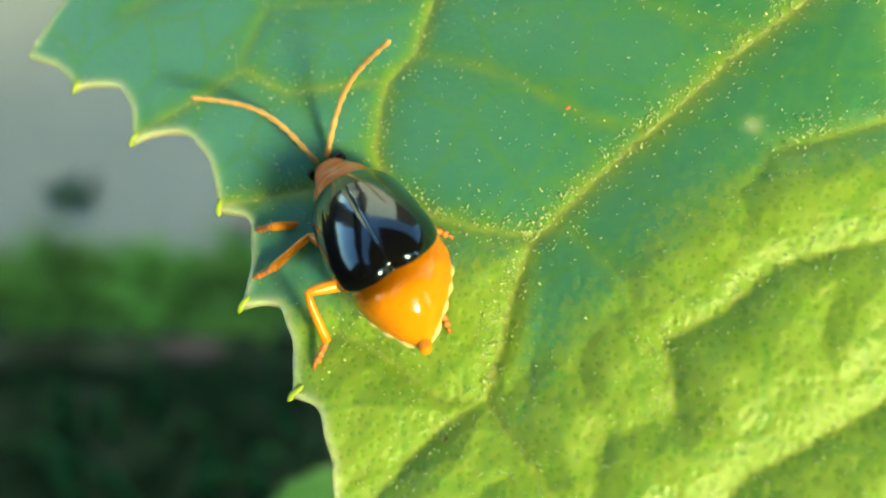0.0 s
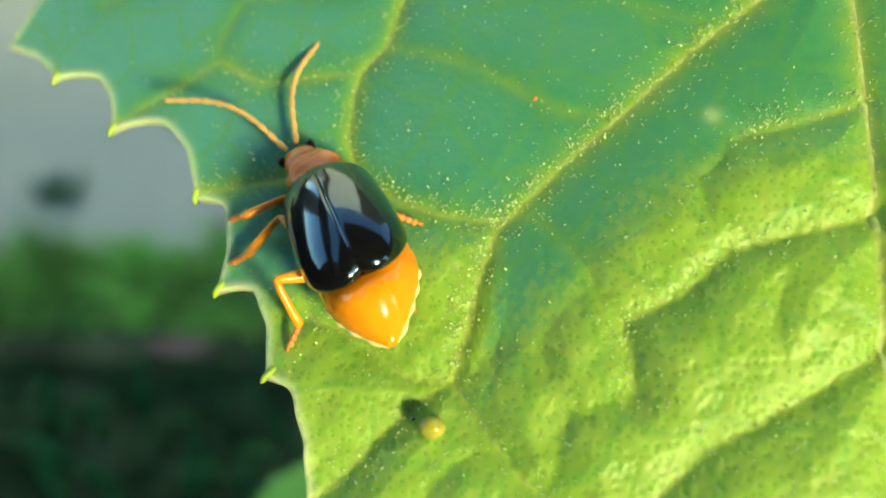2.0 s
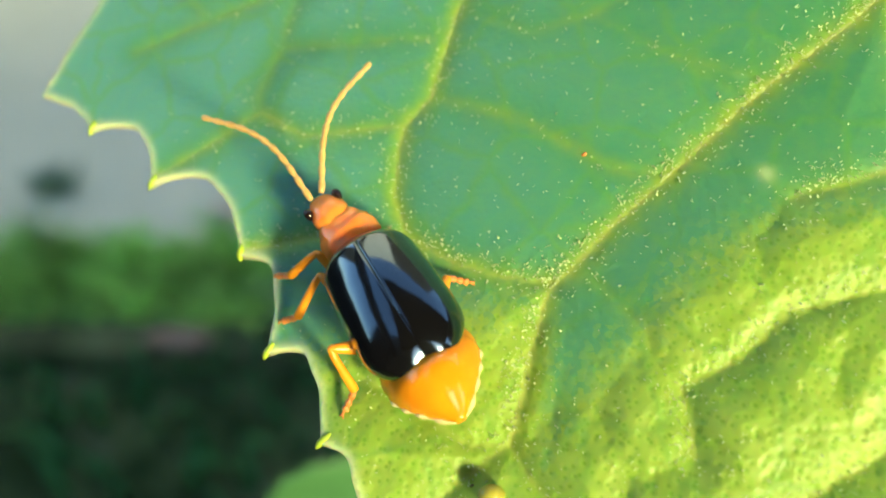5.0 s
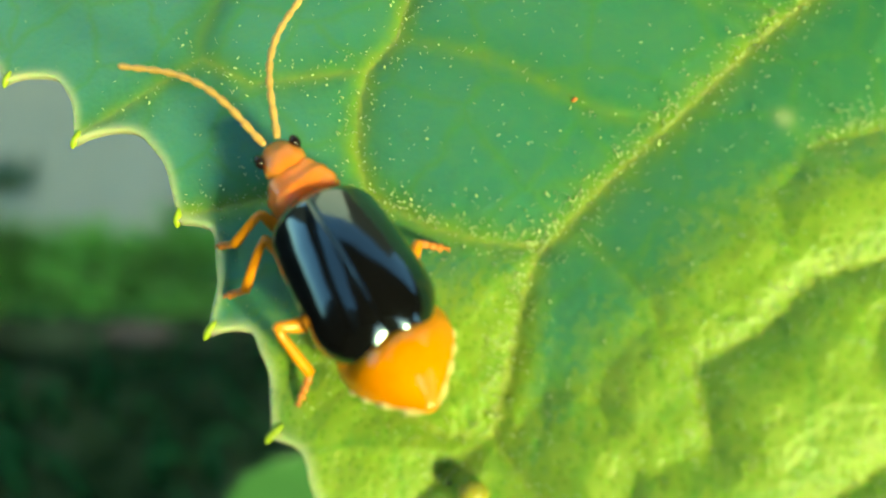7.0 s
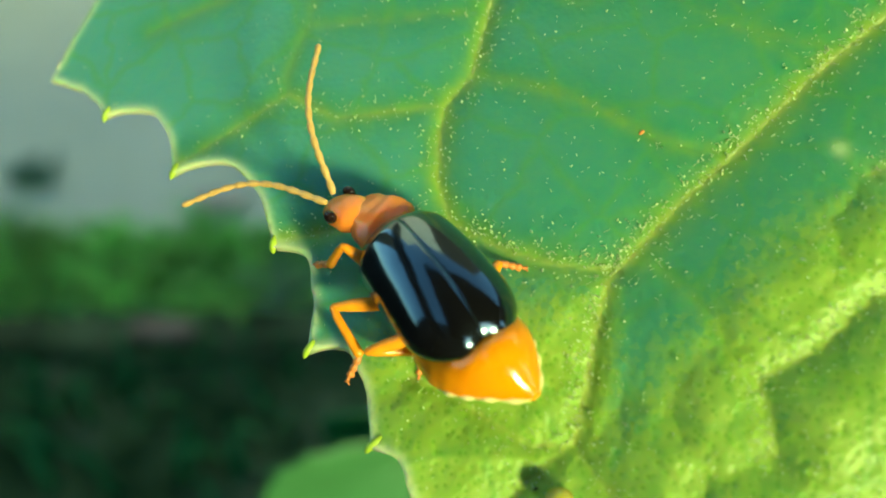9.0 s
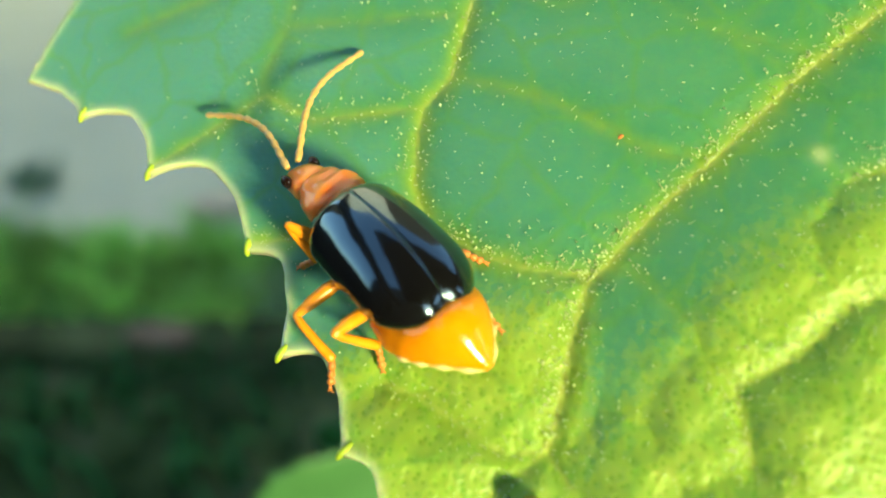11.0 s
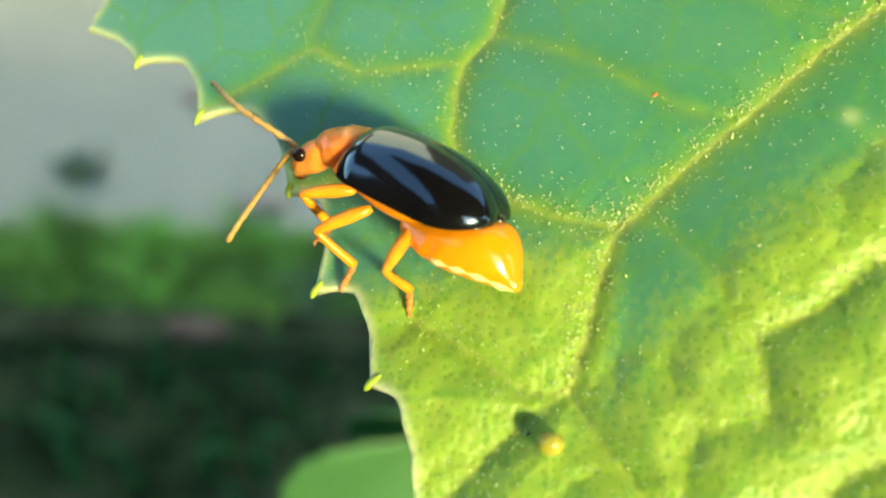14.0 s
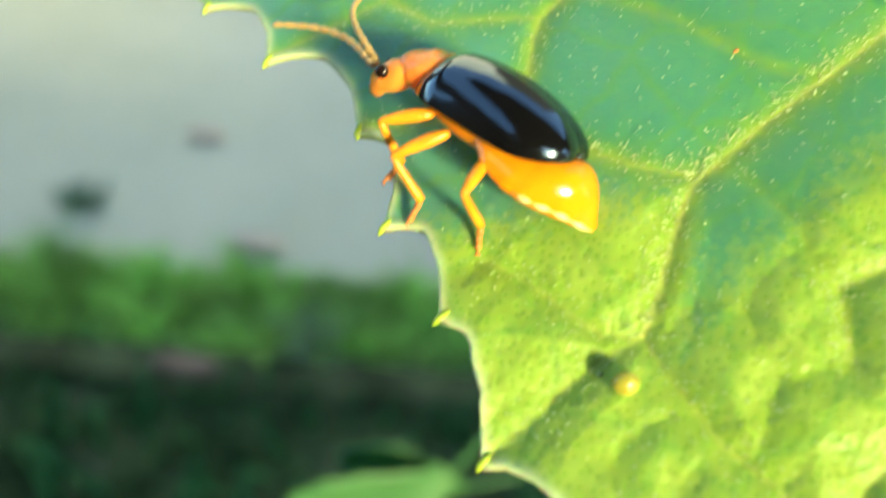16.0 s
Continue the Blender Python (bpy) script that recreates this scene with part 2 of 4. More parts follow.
LOWER_VEINS = [
    (0.14, [(13.07, -0.45), (10.92, -0.95), (9.35, -1.38), (8.14, -2.49), (6.52, -3.31), (6.63, -4.34), (6.68, -5.06)]),
    (0.08, [(6.52, -3.31), (5.94, -2.72), (5.66, -1.8), (4.43, -0.53)]),
    (0.14, [(12.85, -4.01), (10.6, -5.25), (8.52, -6.35), (6.81, -7.83), (6.2, -9.5)]),
    (0.09, [(6.68, -5.14), (5.01, -5.6), (4.64, -6.62), (4.42, -7.7)]),
    (0.13, [(-2.07, -3.33), (-1.25, -3.62), (-0.12, -4.33), (0.96, -5.01), (2.0, -4.95)]),
    (0.08, [(4.86, 7.6), (6.05, 8.25), (8.2, 9.18), (13.0, 10.5)]),
]
FINE_VEINS = [
    (0.08, [(2.99, -6.55), (2.14, -6.92), (1.51, -7.36), (1.3, -7.84)]),
    (0.08, [(4.02, -7.51), (3.4, -7.63), (3.06, -7.93), (2.85, -8.33)]),
    (0.08, [(6.18, -2.58), (5.48, -2.52), (4.67, -3.26), (4.29, -4.07), (4.56, -4.62)]),
    (0.08, [(9.51, 1.51), (9.12, 0.97), (8.6, 0.56)]),
    (0.08, [(7.22, 6.01), (9.08, 5.4), (9.78, 5.28)]),
    (0.07, [(2.29, -5.09), (3.19, -3.93), (4.2, -3.9), (4.51, -3.31), (5.94, -2.72)]),
    (0.06, [(0.8, 8.2), (3.0, 7.2), (4.86, 7.6), (7.22, 6.01), (8.96, 4.6)]),
    (0.06, [(9.83, 1.74), (8.6, 0.7), (8.9, -1.0), (9.35, -1.38)]),
    (0.06, [(10.6, -5.25), (10.2, -3.2), (10.92, -0.95)]),
    (0.06, [(8.52, -6.35), (7.6, -5.6), (6.68, -5.06)]),
]
SCAR = (9.17, 2.43)               # a small pale scar on the blade
VEINS = MAIN_VEINS + UPPER_VEINS + LOWER_VEINS + FINE_VEINS


def base_height(x, y):
    return 0.11 + 0.263 * x - 0.378 * y - 0.0003 * x * x + 0.0054 * x * y - 0.0021 * y * y


def vein_fields(x, y):
    """Distance to the nearest vein and to the nearest large one; how deep the blade dips to them; how much of the point is vein or its pale band."""
    near = np.full(x.shape, 1e9)
    big = np.full(x.shape, 1e9)
    core, band, crease, valley = (np.zeros(x.shape) for _ in range(4))
    low = lower_share(x, y)
    for w, pts in VEINS:
        d = np.full(x.shape, 1e9)
        side = np.zeros(x.shape)
        for (ax, ay), (bx, by) in zip(pts[:-1], pts[1:]):
            dx, dy = bx - ax, by - ay
            s = np.clip(((x - ax) * dx + (y - ay) * dy) / (dx * dx + dy * dy), 0, 1)
            ex, ey = x - ax - s * dx, y - ay - s * dy
            e = np.hypot(ex, ey)
            side = np.where(e < d, (0.72 * ex - 0.69 * ey) / (e + 1e-6), side)
            d = np.minimum(d, e)
        near = np.minimum(near, d)
        # the blade climbs steeply past a vein on the sun's side, shaped to match the shading, and sinks gently towards
        # it on the other
        steep = np.clip((side + 0.35) / 0.7, 0, 1)
        reach = (0.42 + 0.88 * low) * (1 - steep) + (0.28 + 0.47 * low) * steep
        crease = np.maximum(crease, (0.6 if w > 0.2 else min(1.0, w / 0.13)) * np.exp(-d / reach))
        band = np.maximum(band, min(1.0, (w / 0.15) ** 1.3) * np.exp(-(d / (1.45 * w + 0.1)) ** 2))
        if w > 0.1:
            big = np.minimum(big, d)
            core = np.maximum(core, min(1.0, (w / 0.2) ** 1.5) * np.exp(-(d / (0.3 * w + 0.03)) ** 2))
        if w > 0.15:
            valley = np.maximum(valley, min(1.0, w / 0.2) * np.exp(-d / 1.5))
    return near, big, core, band, crease, valley


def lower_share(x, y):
    """0 on the flat upper part of the blade, 1 where it is puckered between the veins and painted sunlit yellow."""
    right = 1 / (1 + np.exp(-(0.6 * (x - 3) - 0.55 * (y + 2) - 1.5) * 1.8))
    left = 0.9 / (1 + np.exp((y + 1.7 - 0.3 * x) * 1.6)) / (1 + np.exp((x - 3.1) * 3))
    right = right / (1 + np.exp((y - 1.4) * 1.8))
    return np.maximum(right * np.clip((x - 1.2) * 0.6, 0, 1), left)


def leaf_height(x, y):
    x, y = np.asarray(x, float), np.asarray(y, float)
    near, big, core, band, crease, valley = vein_fields(x, y)
    lower = lower_share(x, y)
    z = base_height(x, y) + 0.2 + 0.68 * lower - (0.15 + 0.52 * lower) * crease - (0.28 + 0.2 * lower) * valley
    wave = np.sin(x * 3.1 + 1.3 * np.sin(y * 2.3)) * np.sin(y * 3.7 + 1.1 * np.sin(x * 1.9))
    fine = np.sin(x * 9.1 + 2 * np.sin(y * 4.3)) * np.sin(y * 8.3 + 2 * np.sin(x * 5.1))
    tiny = np.sin(x * 21.3 + 2 * np.sin(y * 11.3)) * np.sin(y * 19.7 + 2 * np.sin(x * 13.1))
    u = np.maximum(0, 0.86 * x - 0.5 * y - 4)
    return z - 0.007 * u * u + (0.012 + 0.03 * lower) * wave + (0.003 + 0.017 * lower) * fine + (0.001 + 0.009 * lower) * tiny


def margin():
    """Outline of the blade: toothed on the near side, with a deep bay at the top."""
    pts = []
    bays = [(0.3, 0.6), (1.05, 0.48), (1.28, 0.42), (0.85, 0.22), (0.95, 0.25), (0.6, 0.2)]
    for i, ((ax, ay), (bx, by)) in enumerate(zip(TEETH[:-1], TEETH[1:])):
        L = math.hypot(bx - ax, by - ay)
        nx, ny = -(by - ay) / L, (bx - ax) / L
        deep, peak = bays[i]
        for k in range(26):
            s = k / 26
            if s < peak:
                bow = deep * math.sin(math.pi / 2 * s / peak) ** 0.75
            else:
                bow = deep * math.cos(math.pi / 2 * (s - peak) / (1 - peak)) ** 0.9
            bow += 0.03 * math.sin(17 * s + i) * math.sin(math.pi * s)
            pts.append((ax + s * (bx - ax) + nx * bow, ay + s * (by - ay) + ny * bow))
    pts.append(TEETH[-1])
    rest = [(-1.3, -8.28), (-0.65, -8.45), (0.0, -8.85), (0.8, -9.6), (1.2, -10.6), (2.6, -10.9), (3.6, -11.9), (6, -12.5), (9, -13.6), (12.5, -15), (16, -13.5), (20, -11),
            (23, -6), (24, 0), (23.5, 6), (21, 12), (17, 15.5), (13.3, 17), (9, 16.5), (5.5, 14.8), (3.5, 14.4), (1.5, 12.4), (-0.4, 12.2), (-1.43, 11.1), (-3.0, 10.95), (-3.1, 10.7), (-3.88, 10.3), (-4.39, 9.97),
            (-5.86, 9.65), (-6.88, 9.95), (-7.48, 10.37), (-7.91, 11.12), (-8.3, 11.9), (-9.2, 13.2), (-10.6, 13.5), (-11.6, 12.4), (-12.07, 11.25), (-12.43, 9.87), (-13.52, 7.58)]
    for (ax, ay), (bx, by) in zip([TEETH[-1]] + rest, rest + [TEETH[0]]):
        n = max(2, int(math.hypot(bx - ax, by - ay) / 0.25))
        pts += [(ax + (bx - ax) * k / n, ay + (by - ay) * k / n) for k in range(1, n + 1)]
    return pts[:-1]


def seg_distance(x, y, pts):
    d = np.full(x.shape, 1e9)
    for (ax, ay), (bx, by) in zip(pts, pts[1:] + pts[:1]):
        dx, dy = bx - ax, by - ay
        L = dx * dx + dy * dy
        if L < 1e-9:
            continue
        s = np.clip(((x - ax) * dx + (y - ay) * dy) / L, 0, 1)
        d = np.minimum(d, np.hypot(x - ax - s * dx, y - ay - s * dy))
    return d


def inside(x, y, pts):
    r = np.zeros(x.shape, bool)
    for (ax, ay), (bx, by) in zip(pts, pts[1:] + pts[:1]):
        if ay == by:
            continue
        hit = ((ay > y) != (by > y)) & (x < (bx - ax) * (y - ay) / (by - ay) + ax)
        r ^= hit
    return r


def build_leaf():
    from mathutils.geometry import delaunay_2d_cdt
    edge = margin()
    rng = np.random.RandomState(4)
    gx, gy = np.meshgrid(np.arange(-15, 14.5, 0.105), np.arange(-10, 12.5, 0.105))
    fx, fy = np.meshgrid(np.arange(-15, 25, 0.5), np.arange(-16, 18, 0.5))
    far = (fx > 14.5) | (fy > 12.4) | (fy < -10.05)
    x = np.r_[gx.ravel(), fx[far]] + rng.uniform(-0.03, 0.03, gx.size + far.sum())
    y = np.r_[gy.ravel(), fy[far]] + rng.uniform(-0.03, 0.03, gy.size + far.sum())
    ok = inside(x, y, edge)
    x, y = x[ok], y[ok]
    d = seg_distance(x, y, edge)
    ok = d > 0.07
    x, y = x[ok], y[ok]
    n = len(edge)
    pts = [Vector(p) for p in edge] + [Vector(p) for p in zip(x, y)]
    vs, _, fs, _, _, _ = delaunay_2d_cdt(pts, [(i, (i + 1) % n) for i in range(n)], [], 1, 1e-5, False)
    X = np.array([v[0] for v in vs])
    Y = np.array([v[1] for v in vs])
    F = np.array([tuple(f) for f in fs])
    F = F[inside(X[F].mean(1), Y[F].mean(1), edge)]
    used, F = np.unique(F, return_inverse=True)
    F, X, Y = F.reshape(-1, 3), X[used], Y[used]
    near, big, core, band, crease, valley = vein_fields(X, Y)
    d = seg_distance(X, Y, edge)
    Z = leaf_height(X, Y)
    low = lower_share(X, Y)
    rim = np.exp(-(d / 0.17) ** 2)
    Z = Z + 0.06 * np.exp(-(d / 0.22) ** 2)
    me = bpy.data.meshes.new("blade")
    me.from_pydata(np.c_[X, Y, Z] * MM, [], F.tolist())
    me.polygons.foreach_set("use_smooth", [True] * len(me.polygons))
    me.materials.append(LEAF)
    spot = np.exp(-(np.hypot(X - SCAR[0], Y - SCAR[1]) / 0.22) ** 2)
    # two of these masks carry painted sunlight and sky sheen for the colour
    for key, val in (("core", core), ("band", band), ("rim", rim), ("sunny_pucker", low), ("scar", spot), ("sky_sheen", np.clip(0.48 + (0.6 - X + 0.35 * Y) / 18, 0, 1) * (1 - 0.8 * low) * (1 - 0.85 * np.exp(-(near / 0.75) ** 2)))):
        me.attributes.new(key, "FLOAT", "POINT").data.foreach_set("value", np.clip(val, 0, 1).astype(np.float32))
    me.update()
    leaf = new("leaf")
    leaf.matrix_world = VIEW
    tagged(leaf, "green toothed leaf blade with pale raised veins", "leaf")
    blade = part("blade", me, leaf)
    s = blade.modifiers.new("thickness", "SOLIDIFY")
    s.thickness, s.offset = 0.22 * MM, -1
    # the main veins stand out as pale cords
    for w, pts in (MAIN_VEINS[0], (0.22, MAIN_VEINS[1][1][:8]), (0.13, MAIN_VEINS[5][1][:7])):
        path = []
        for k in range(len(pts) - 1):
            p0, p1, p2, p3 = (Vector(pts[max(0, min(len(pts) - 1, k + q))]) for q in (-1, 0, 1, 2))
            n = max(2, int((p2 - p1).length / 0.12))
            for q in range(n):
                s = q / n
                path.append(0.5 * (2 * p1 + (p2 - p0) * s + (2 * p0 - 5 * p1 + 4 * p2 - p3) * s * s + (3 * p1 - p0 - 3 * p2 + p3) * s ** 3))
        path.append(Vector(pts[-1]))
        x, y = np.array([p.x for p in path]), np.array([p.y for p in path])
        z = leaf_height(x, y)
        m = len(path)
        radii = [w * (0.85 - 0.3 * k / m) for k in range(m)]
        proud = [0.03 * w * (1 - 2.5 * (k / m) ** 4) * (1 + 0.8 * math.sin(k * 1.7) * math.sin(k * 0.61)) for k in range(m)]
        part("vein", mesh("vein", *tube([(x[k], y[k], z[k] + proud[k] - radii[k]) for k in range(m)], radii, 20), VEIN), leaf, "pale yellow-green vein")
    # glandular tips of the teeth
    ends = [(-0.3, -0.5), (-0.2, -1), (-0.25, -1), (0.1, -1), (-0.35, -0.9), (-0.5, -0.7), (-0.35, -0.8)]
    for (tx, ty), (ux, uy) in list(zip(TEETH, ends))[1:]:
        z = float(leaf_height(tx, ty)) - 0.03
        L = math.hypot(ux, uy)
        ux, uy = ux / L, uy / L
        p = [(tx - ux * 0.34 + 0.1, ty - uy * 0.34, z + 0.02), (tx - ux * 0.15 + 0.05, ty - uy * 0.15, z + 0.01), (tx, ty, z), (tx + ux * 0.13, ty + uy * 0.13, z), (tx + ux * 0.2, ty + uy * 0.2, z)]
        part("leaf_tooth", mesh("leaf_tooth", *tube(p, [0.04, 0.11, 0.105, 0.07, 0.015], 12), TOOTH), leaf, "yellow-green tooth tip")
    # short pale hairs all over the blade
    m = 24000
    hx, hy = rng.uniform(-13.5, 14, m), rng.uniform(-9.5, 11, m)
    ok = inside(hx, hy, edge)
    hx, hy = hx[ok], hy[ok]
    by_vein, big = vein_fields(hx, hy)[:2]
    keep = rng.uniform(0, 1, len(hx)) < (0.08 + 0.13 * np.exp(-(by_vein / 0.35) ** 2) + 0.45 * np.exp(-(big / 0.6) ** 2)) * np.clip((hx + 13) / 12, 0.25, 1)
    hx, hy = hx[keep], hy[keep]
    stout = np.ones(len(hx))
    # stouter ones stand in a fringe along one side of the main veins
    for (w, pts), count in ((MAIN_VEINS[1], 620), (MAIN_VEINS[4], 160), (UPPER_VEINS[6], 120), (LOWER_VEINS[0], 150)):
        k = rng.randint(0, len(pts) - 1, count)
        f = rng.uniform(0, 1, count)
        p = np.array(pts)
        d = p[k + 1] - p[k]
        nrm = np.c_[-d[:, 1], d[:, 0]] / np.linalg.norm(d, axis=1)[:, None]
        nrm *= np.where(nrm @ np.array([0.72, -0.69]) > 0, -1, 1)[:, None]
        q = p[k] + d * f[:, None] + nrm * (0.04 + np.abs(rng.normal(0, 0.32, count)))[:, None]
        hx, hy = np.r_[hx, q[:, 0]], np.r_[hy, q[:, 1]]
        stout = np.r_[stout, rng.uniform(0.8, 1.5, count)]
    ok = inside(hx, hy, edge)
    hx, hy, stout = hx[ok], hy[ok], stout[ok]
    hz = leaf_height(hx, hy) - 0.01
    verts, faces = [], []
    for a, b, c, thick in zip(hx, hy, hz, stout):
        r, h = thick * rng.uniform(0.009, 0.019) * rng.choice([1, 1, 1, 1.8]), rng.uniform(0.05, 0.16) / thick
        lx, ly = rng.uniform(-0.08, 0.08, 2)
        o = len(verts)
        for k in range(4):
            t = k * math.pi / 2
            verts.append((a + r * math.cos(t), b + r * math.sin(t), c))
        for k in range(4):
            t = k * math.pi / 2
            verts.append((a + lx * 0.7 + 0.6 * r * math.cos(t), b + ly * 0.7 + 0.6 * r * math.sin(t), c + 0.7 * h))
        verts.append((a + lx, b + ly, c + h))
        for k in range(4):
            q = (k + 1) % 4
            faces += [(o + k, o + q, o + 4 + q, o + 4 + k), (o + 4 + k, o + 4 + q, o + 8)]
    hairs = part("leaf_hair", mesh("leaf_hair", np.array(verts) * MM, faces, HAIR), leaf, "short pale hairs")
    tagged(hairs, kind="stuff")
    return leaf


build_leaf()


def build_egg():
    egg = new("insect_egg")
    tagged(egg, "small glossy pale yellow egg dropped onto the leaf", "egg")
    part("shell", mesh("shell", *ball((0, 0, 0), 0.31, 24, (1.15, 0.95, 0.9)), EGG), egg)
    return egg


EGG_THING = build_egg()
EGG_PLACE = (1.46, -6.05)


def build_speck(x, y, size, label):
    """A crumb of dirt lying on the blade, or a speck standing in for a hole in it."""
    ob = new("dirt_speck", mesh("dirt_speck", *rough_up(ball((0, 0, 0.02), size, 12, (1.3, 0.8, 0.5)), 0.12, 0.05), TARSUS if y > 0 else SPECK_DARK))
    ob.matrix_world = VIEW @ pose(x * MM, y * MM, float(leaf_height(x, y)) * MM, 0, 0, 40)
    tagged(ob, label, "dirt", "dirt specks")


# ---- the beetle: x forward, y to its left, z up, millimetres ----
def elytron_shape(side):
    """One wing case: domed shell from the suture to the folded side margin, rounded at its end."""
    verts, faces = [], []
    ns, na = 48, 24
    for i in range(ns + 1):
        s = i / ns
        x = 2.30 - 4.82 * s
        front = min(1.0, s / 0.15)
        w = (1.38 + 0.16 * math.sin(math.pi * min(1, s * 0.85))) * (0.76 + 0.24 * math.sin(front * math.pi / 2))
        tail = max(0.0, (s - 0.64) / 0.36)
        w *= max(0.0, 1 - tail ** 2.3) ** 0.5
        inner = -0.02
        w = max(w, inner + 0.02)
        low = 1.05 + 0.42 * tail ** 2
        rise = math.sqrt(max(0.0, 1 - ((s - 0.40) / 0.65) ** 2))
        top = max(low + 0.04, 1.05 + 1.57 * rise - 0.12 * tail ** 6)
        top -= 0.30 * (1 - math.sin(front * math.pi / 2))
        for k in range(na + 1):
            a = (k / na) * 1.72
            b = min(a, math.pi / 2)
            yy = inner + (w - inner) * math.sin(b) ** 0.97
            if a > math.pi / 2:
                yy -= 0.10 * (a - math.pi / 2)
            zz = low + (top - low) * math.cos(b) ** 0.92 - (0.30 * (a - math.pi / 2) if a > math.pi / 2 else 0)
            zz -= 0.012 * math.exp(-((yy - inner) / 0.16) ** 2) * s ** 2
            notch = 0.17 * s ** 9 * math.exp(-(yy / 0.33) ** 2)
            verts.append(((x + notch) * MM, side * yy * MM, zz * MM))
    for i in range(ns):
        for k in range(na):
            q = (i * (na + 1) + k, (i + 1) * (na + 1) + k, (i + 1) * (na + 1) + k + 1, i * (na + 1) + k + 1)
            faces.append(q if side < 0 else tuple(reversed(q)))
    return verts, faces


# abdomen from its front to its tip: x, half width, top, bottom; hinge at the origin
ABDOMEN = [(1.6, 0.80, -0.45, -0.85), (0.9, 1.25, -0.25, -1.25), (0.1, 1.42, -0.02, -1.36), (-0.5, 1.36, 0.22, -1.33), (-0.9, 1.22, 0.34, -1.27), (-1.2, 1.06, 0.38, -1.20),
           (-1.5, 0.87, 0.24, -1.12), (-1.8, 0.64, 0.0, -1.04), (-2.05, 0.42, -0.36, -0.96), (-2.25, 0.22, -0.60, -0.90), (-2.34, 0.07, -0.74, -0.84)]


def girth(x):
    """Half width, top and bottom of the abdomen at x."""
    xs = [-r[0] for r in ABDOMEN]
    return [float(np.interp(-x, xs, [r[k] for r in ABDOMEN])) for k in (1, 2, 3)]


def flank(s):
    """Point on the lower side edge of the abdomen."""
    x = 0.4 - 2.72 * s
    w, top, bottom = girth(x)
    return x, w * 0.99, bottom + 0.22 * (top - bottom)


def abdomen_shape():
    """Swollen abdomen, widest near its flat belly, with a blunt wedge of a tip; the edge of each segment stands out below."""
    n, m = 66, 40
    verts, faces = [], []
    for i in range(n + 1):
        s = i / n
        x = 1.6 - 3.94 * s
        near = [girth(x + q) for q in (-0.12, -0.04, 0.04, 0.12)]
        w, top, bottom = (sum(g[k] for g in near) / 4 for k in range(3))
        seg = abs(math.sin(math.pi * s * 8.5)) ** 0.4
        zc = bottom + 0.25 * (top - bottom)
        for k in range(m):
            a = 2 * math.pi * k / m
            c, d = math.cos(a), math.sin(a)
            g = 1 + 0.006 * seg + 0.035 * seg * max(0.0, 0.35 - d)
            h = (top - zc) if d > 0 else (zc - bottom)
            verts.append((x * MM, w * g * math.copysign(abs(c) ** 0.9, c) * MM, (zc + h * g * math.copysign(abs(d) ** 0.95, d)) * MM))
    for i in range(n):
        for k in range(m):
            a, b = i * m + k, i * m + (k + 1) % m
            faces.append((a, a + m, b + m, b))
    faces.append(tuple(range(m)))
    faces.append(tuple(reversed(range(len(verts) - m, len(verts)))))
    return verts, faces


def pronotum_shape():
    """Collar between head and wing cases, hinge at its rear; a shallow furrow across."""
    sec = []
    for i in range(33):
        s = i / 32
        x = -0.16 + 1.46 * s
        e = math.sin(math.pi * (0.10 + 0.80 * s)) ** 0.35
        w = (1.0 - 0.26 * s) * e
        h = (0.66 - 0.12 * s) * e - 0.04 * math.exp(-((s - 0.66) / 0.10) ** 2) - 0.025 * math.exp(-((s - 0.3) / 0.08) ** 2)
        sec.append(((x, 0, 0.05 - 0.10 * s), w, h, 0.72))
    return rings(sec, 44)


def rough_up(shape, size, amount):
    """Uneven surface: lumps of the given size and height, millimetres."""
    verts, faces = shape
    out = []
    for v in verts:
        p = Vector(v) / MM
        out.append(tuple((p * 1.0 + Vector((0, p.y, p.z + 0.2)).normalized() * amount * noise.noise(p / size)) * MM))
    return out, faces


def head_shape():
    sec = []
    for i in range(15):
        s = i / 14
        x = 0.96 + 1.18 * s
        e = math.sin(math.pi * (0.14 + 0.80 * s)) ** 0.5
        sec.append(((x, 0, -0.06 - 0.30 * s ** 1.6), (0.62 - 0.12 * s) * e, (0.50 - 0.06 * s) * e, 0.85))
    muzzle = tube([(1.80, 0, -0.30), (1.96, 0, -0.55), (2.02, 0, -0.76)], [0.34, 0.28, 0.16], 14)
    return join(rings(sec, 24), muzzle)


def antenna_shape(side):
    """Eleven joints in a gentle outward bow; base at the origin, tip along x."""
    pts, rad = [], []
    n, L = 11, 4.5
    for k in range(n):
        for q in range(6):
            s = (k + q / 6) / n
            pts.append((L * s, -side * 0.5 * math.sin(math.pi * s) ** 1.2, 0.30 * math.sin(math.pi * s)))
            rad.append((0.108 - 0.016 * s) * (0.66, 0.82, 0.92, 0.98, 1.02, 0.86)[q])
    pts.append((L, 0, 0))
    rad.append(0.02)
    return tube(pts, rad, 10)


# lengths of femur and tibia
LEG_LENGTHS = {"front_leg": (1.5, 1.45), "middle_leg": (1.62, 1.5), "hind_leg": (1.45, 1.5)}


def stretched(shape, k):
    return [(v[0] * k, v[1], v[2]) for v in shape[0]], shape[1]


def femur_shape():
    return tube([(0, 0, 0), (0.12, 0, 0), (0.5, 0, 0.02), (0.95, 0, 0.02), (1.3, 0, 0), (1.43, 0, 0), (1.5, 0, 0)], [0.09, 0.15, 0.20, 0.18, 0.13, 0.11, 0.05], 12)


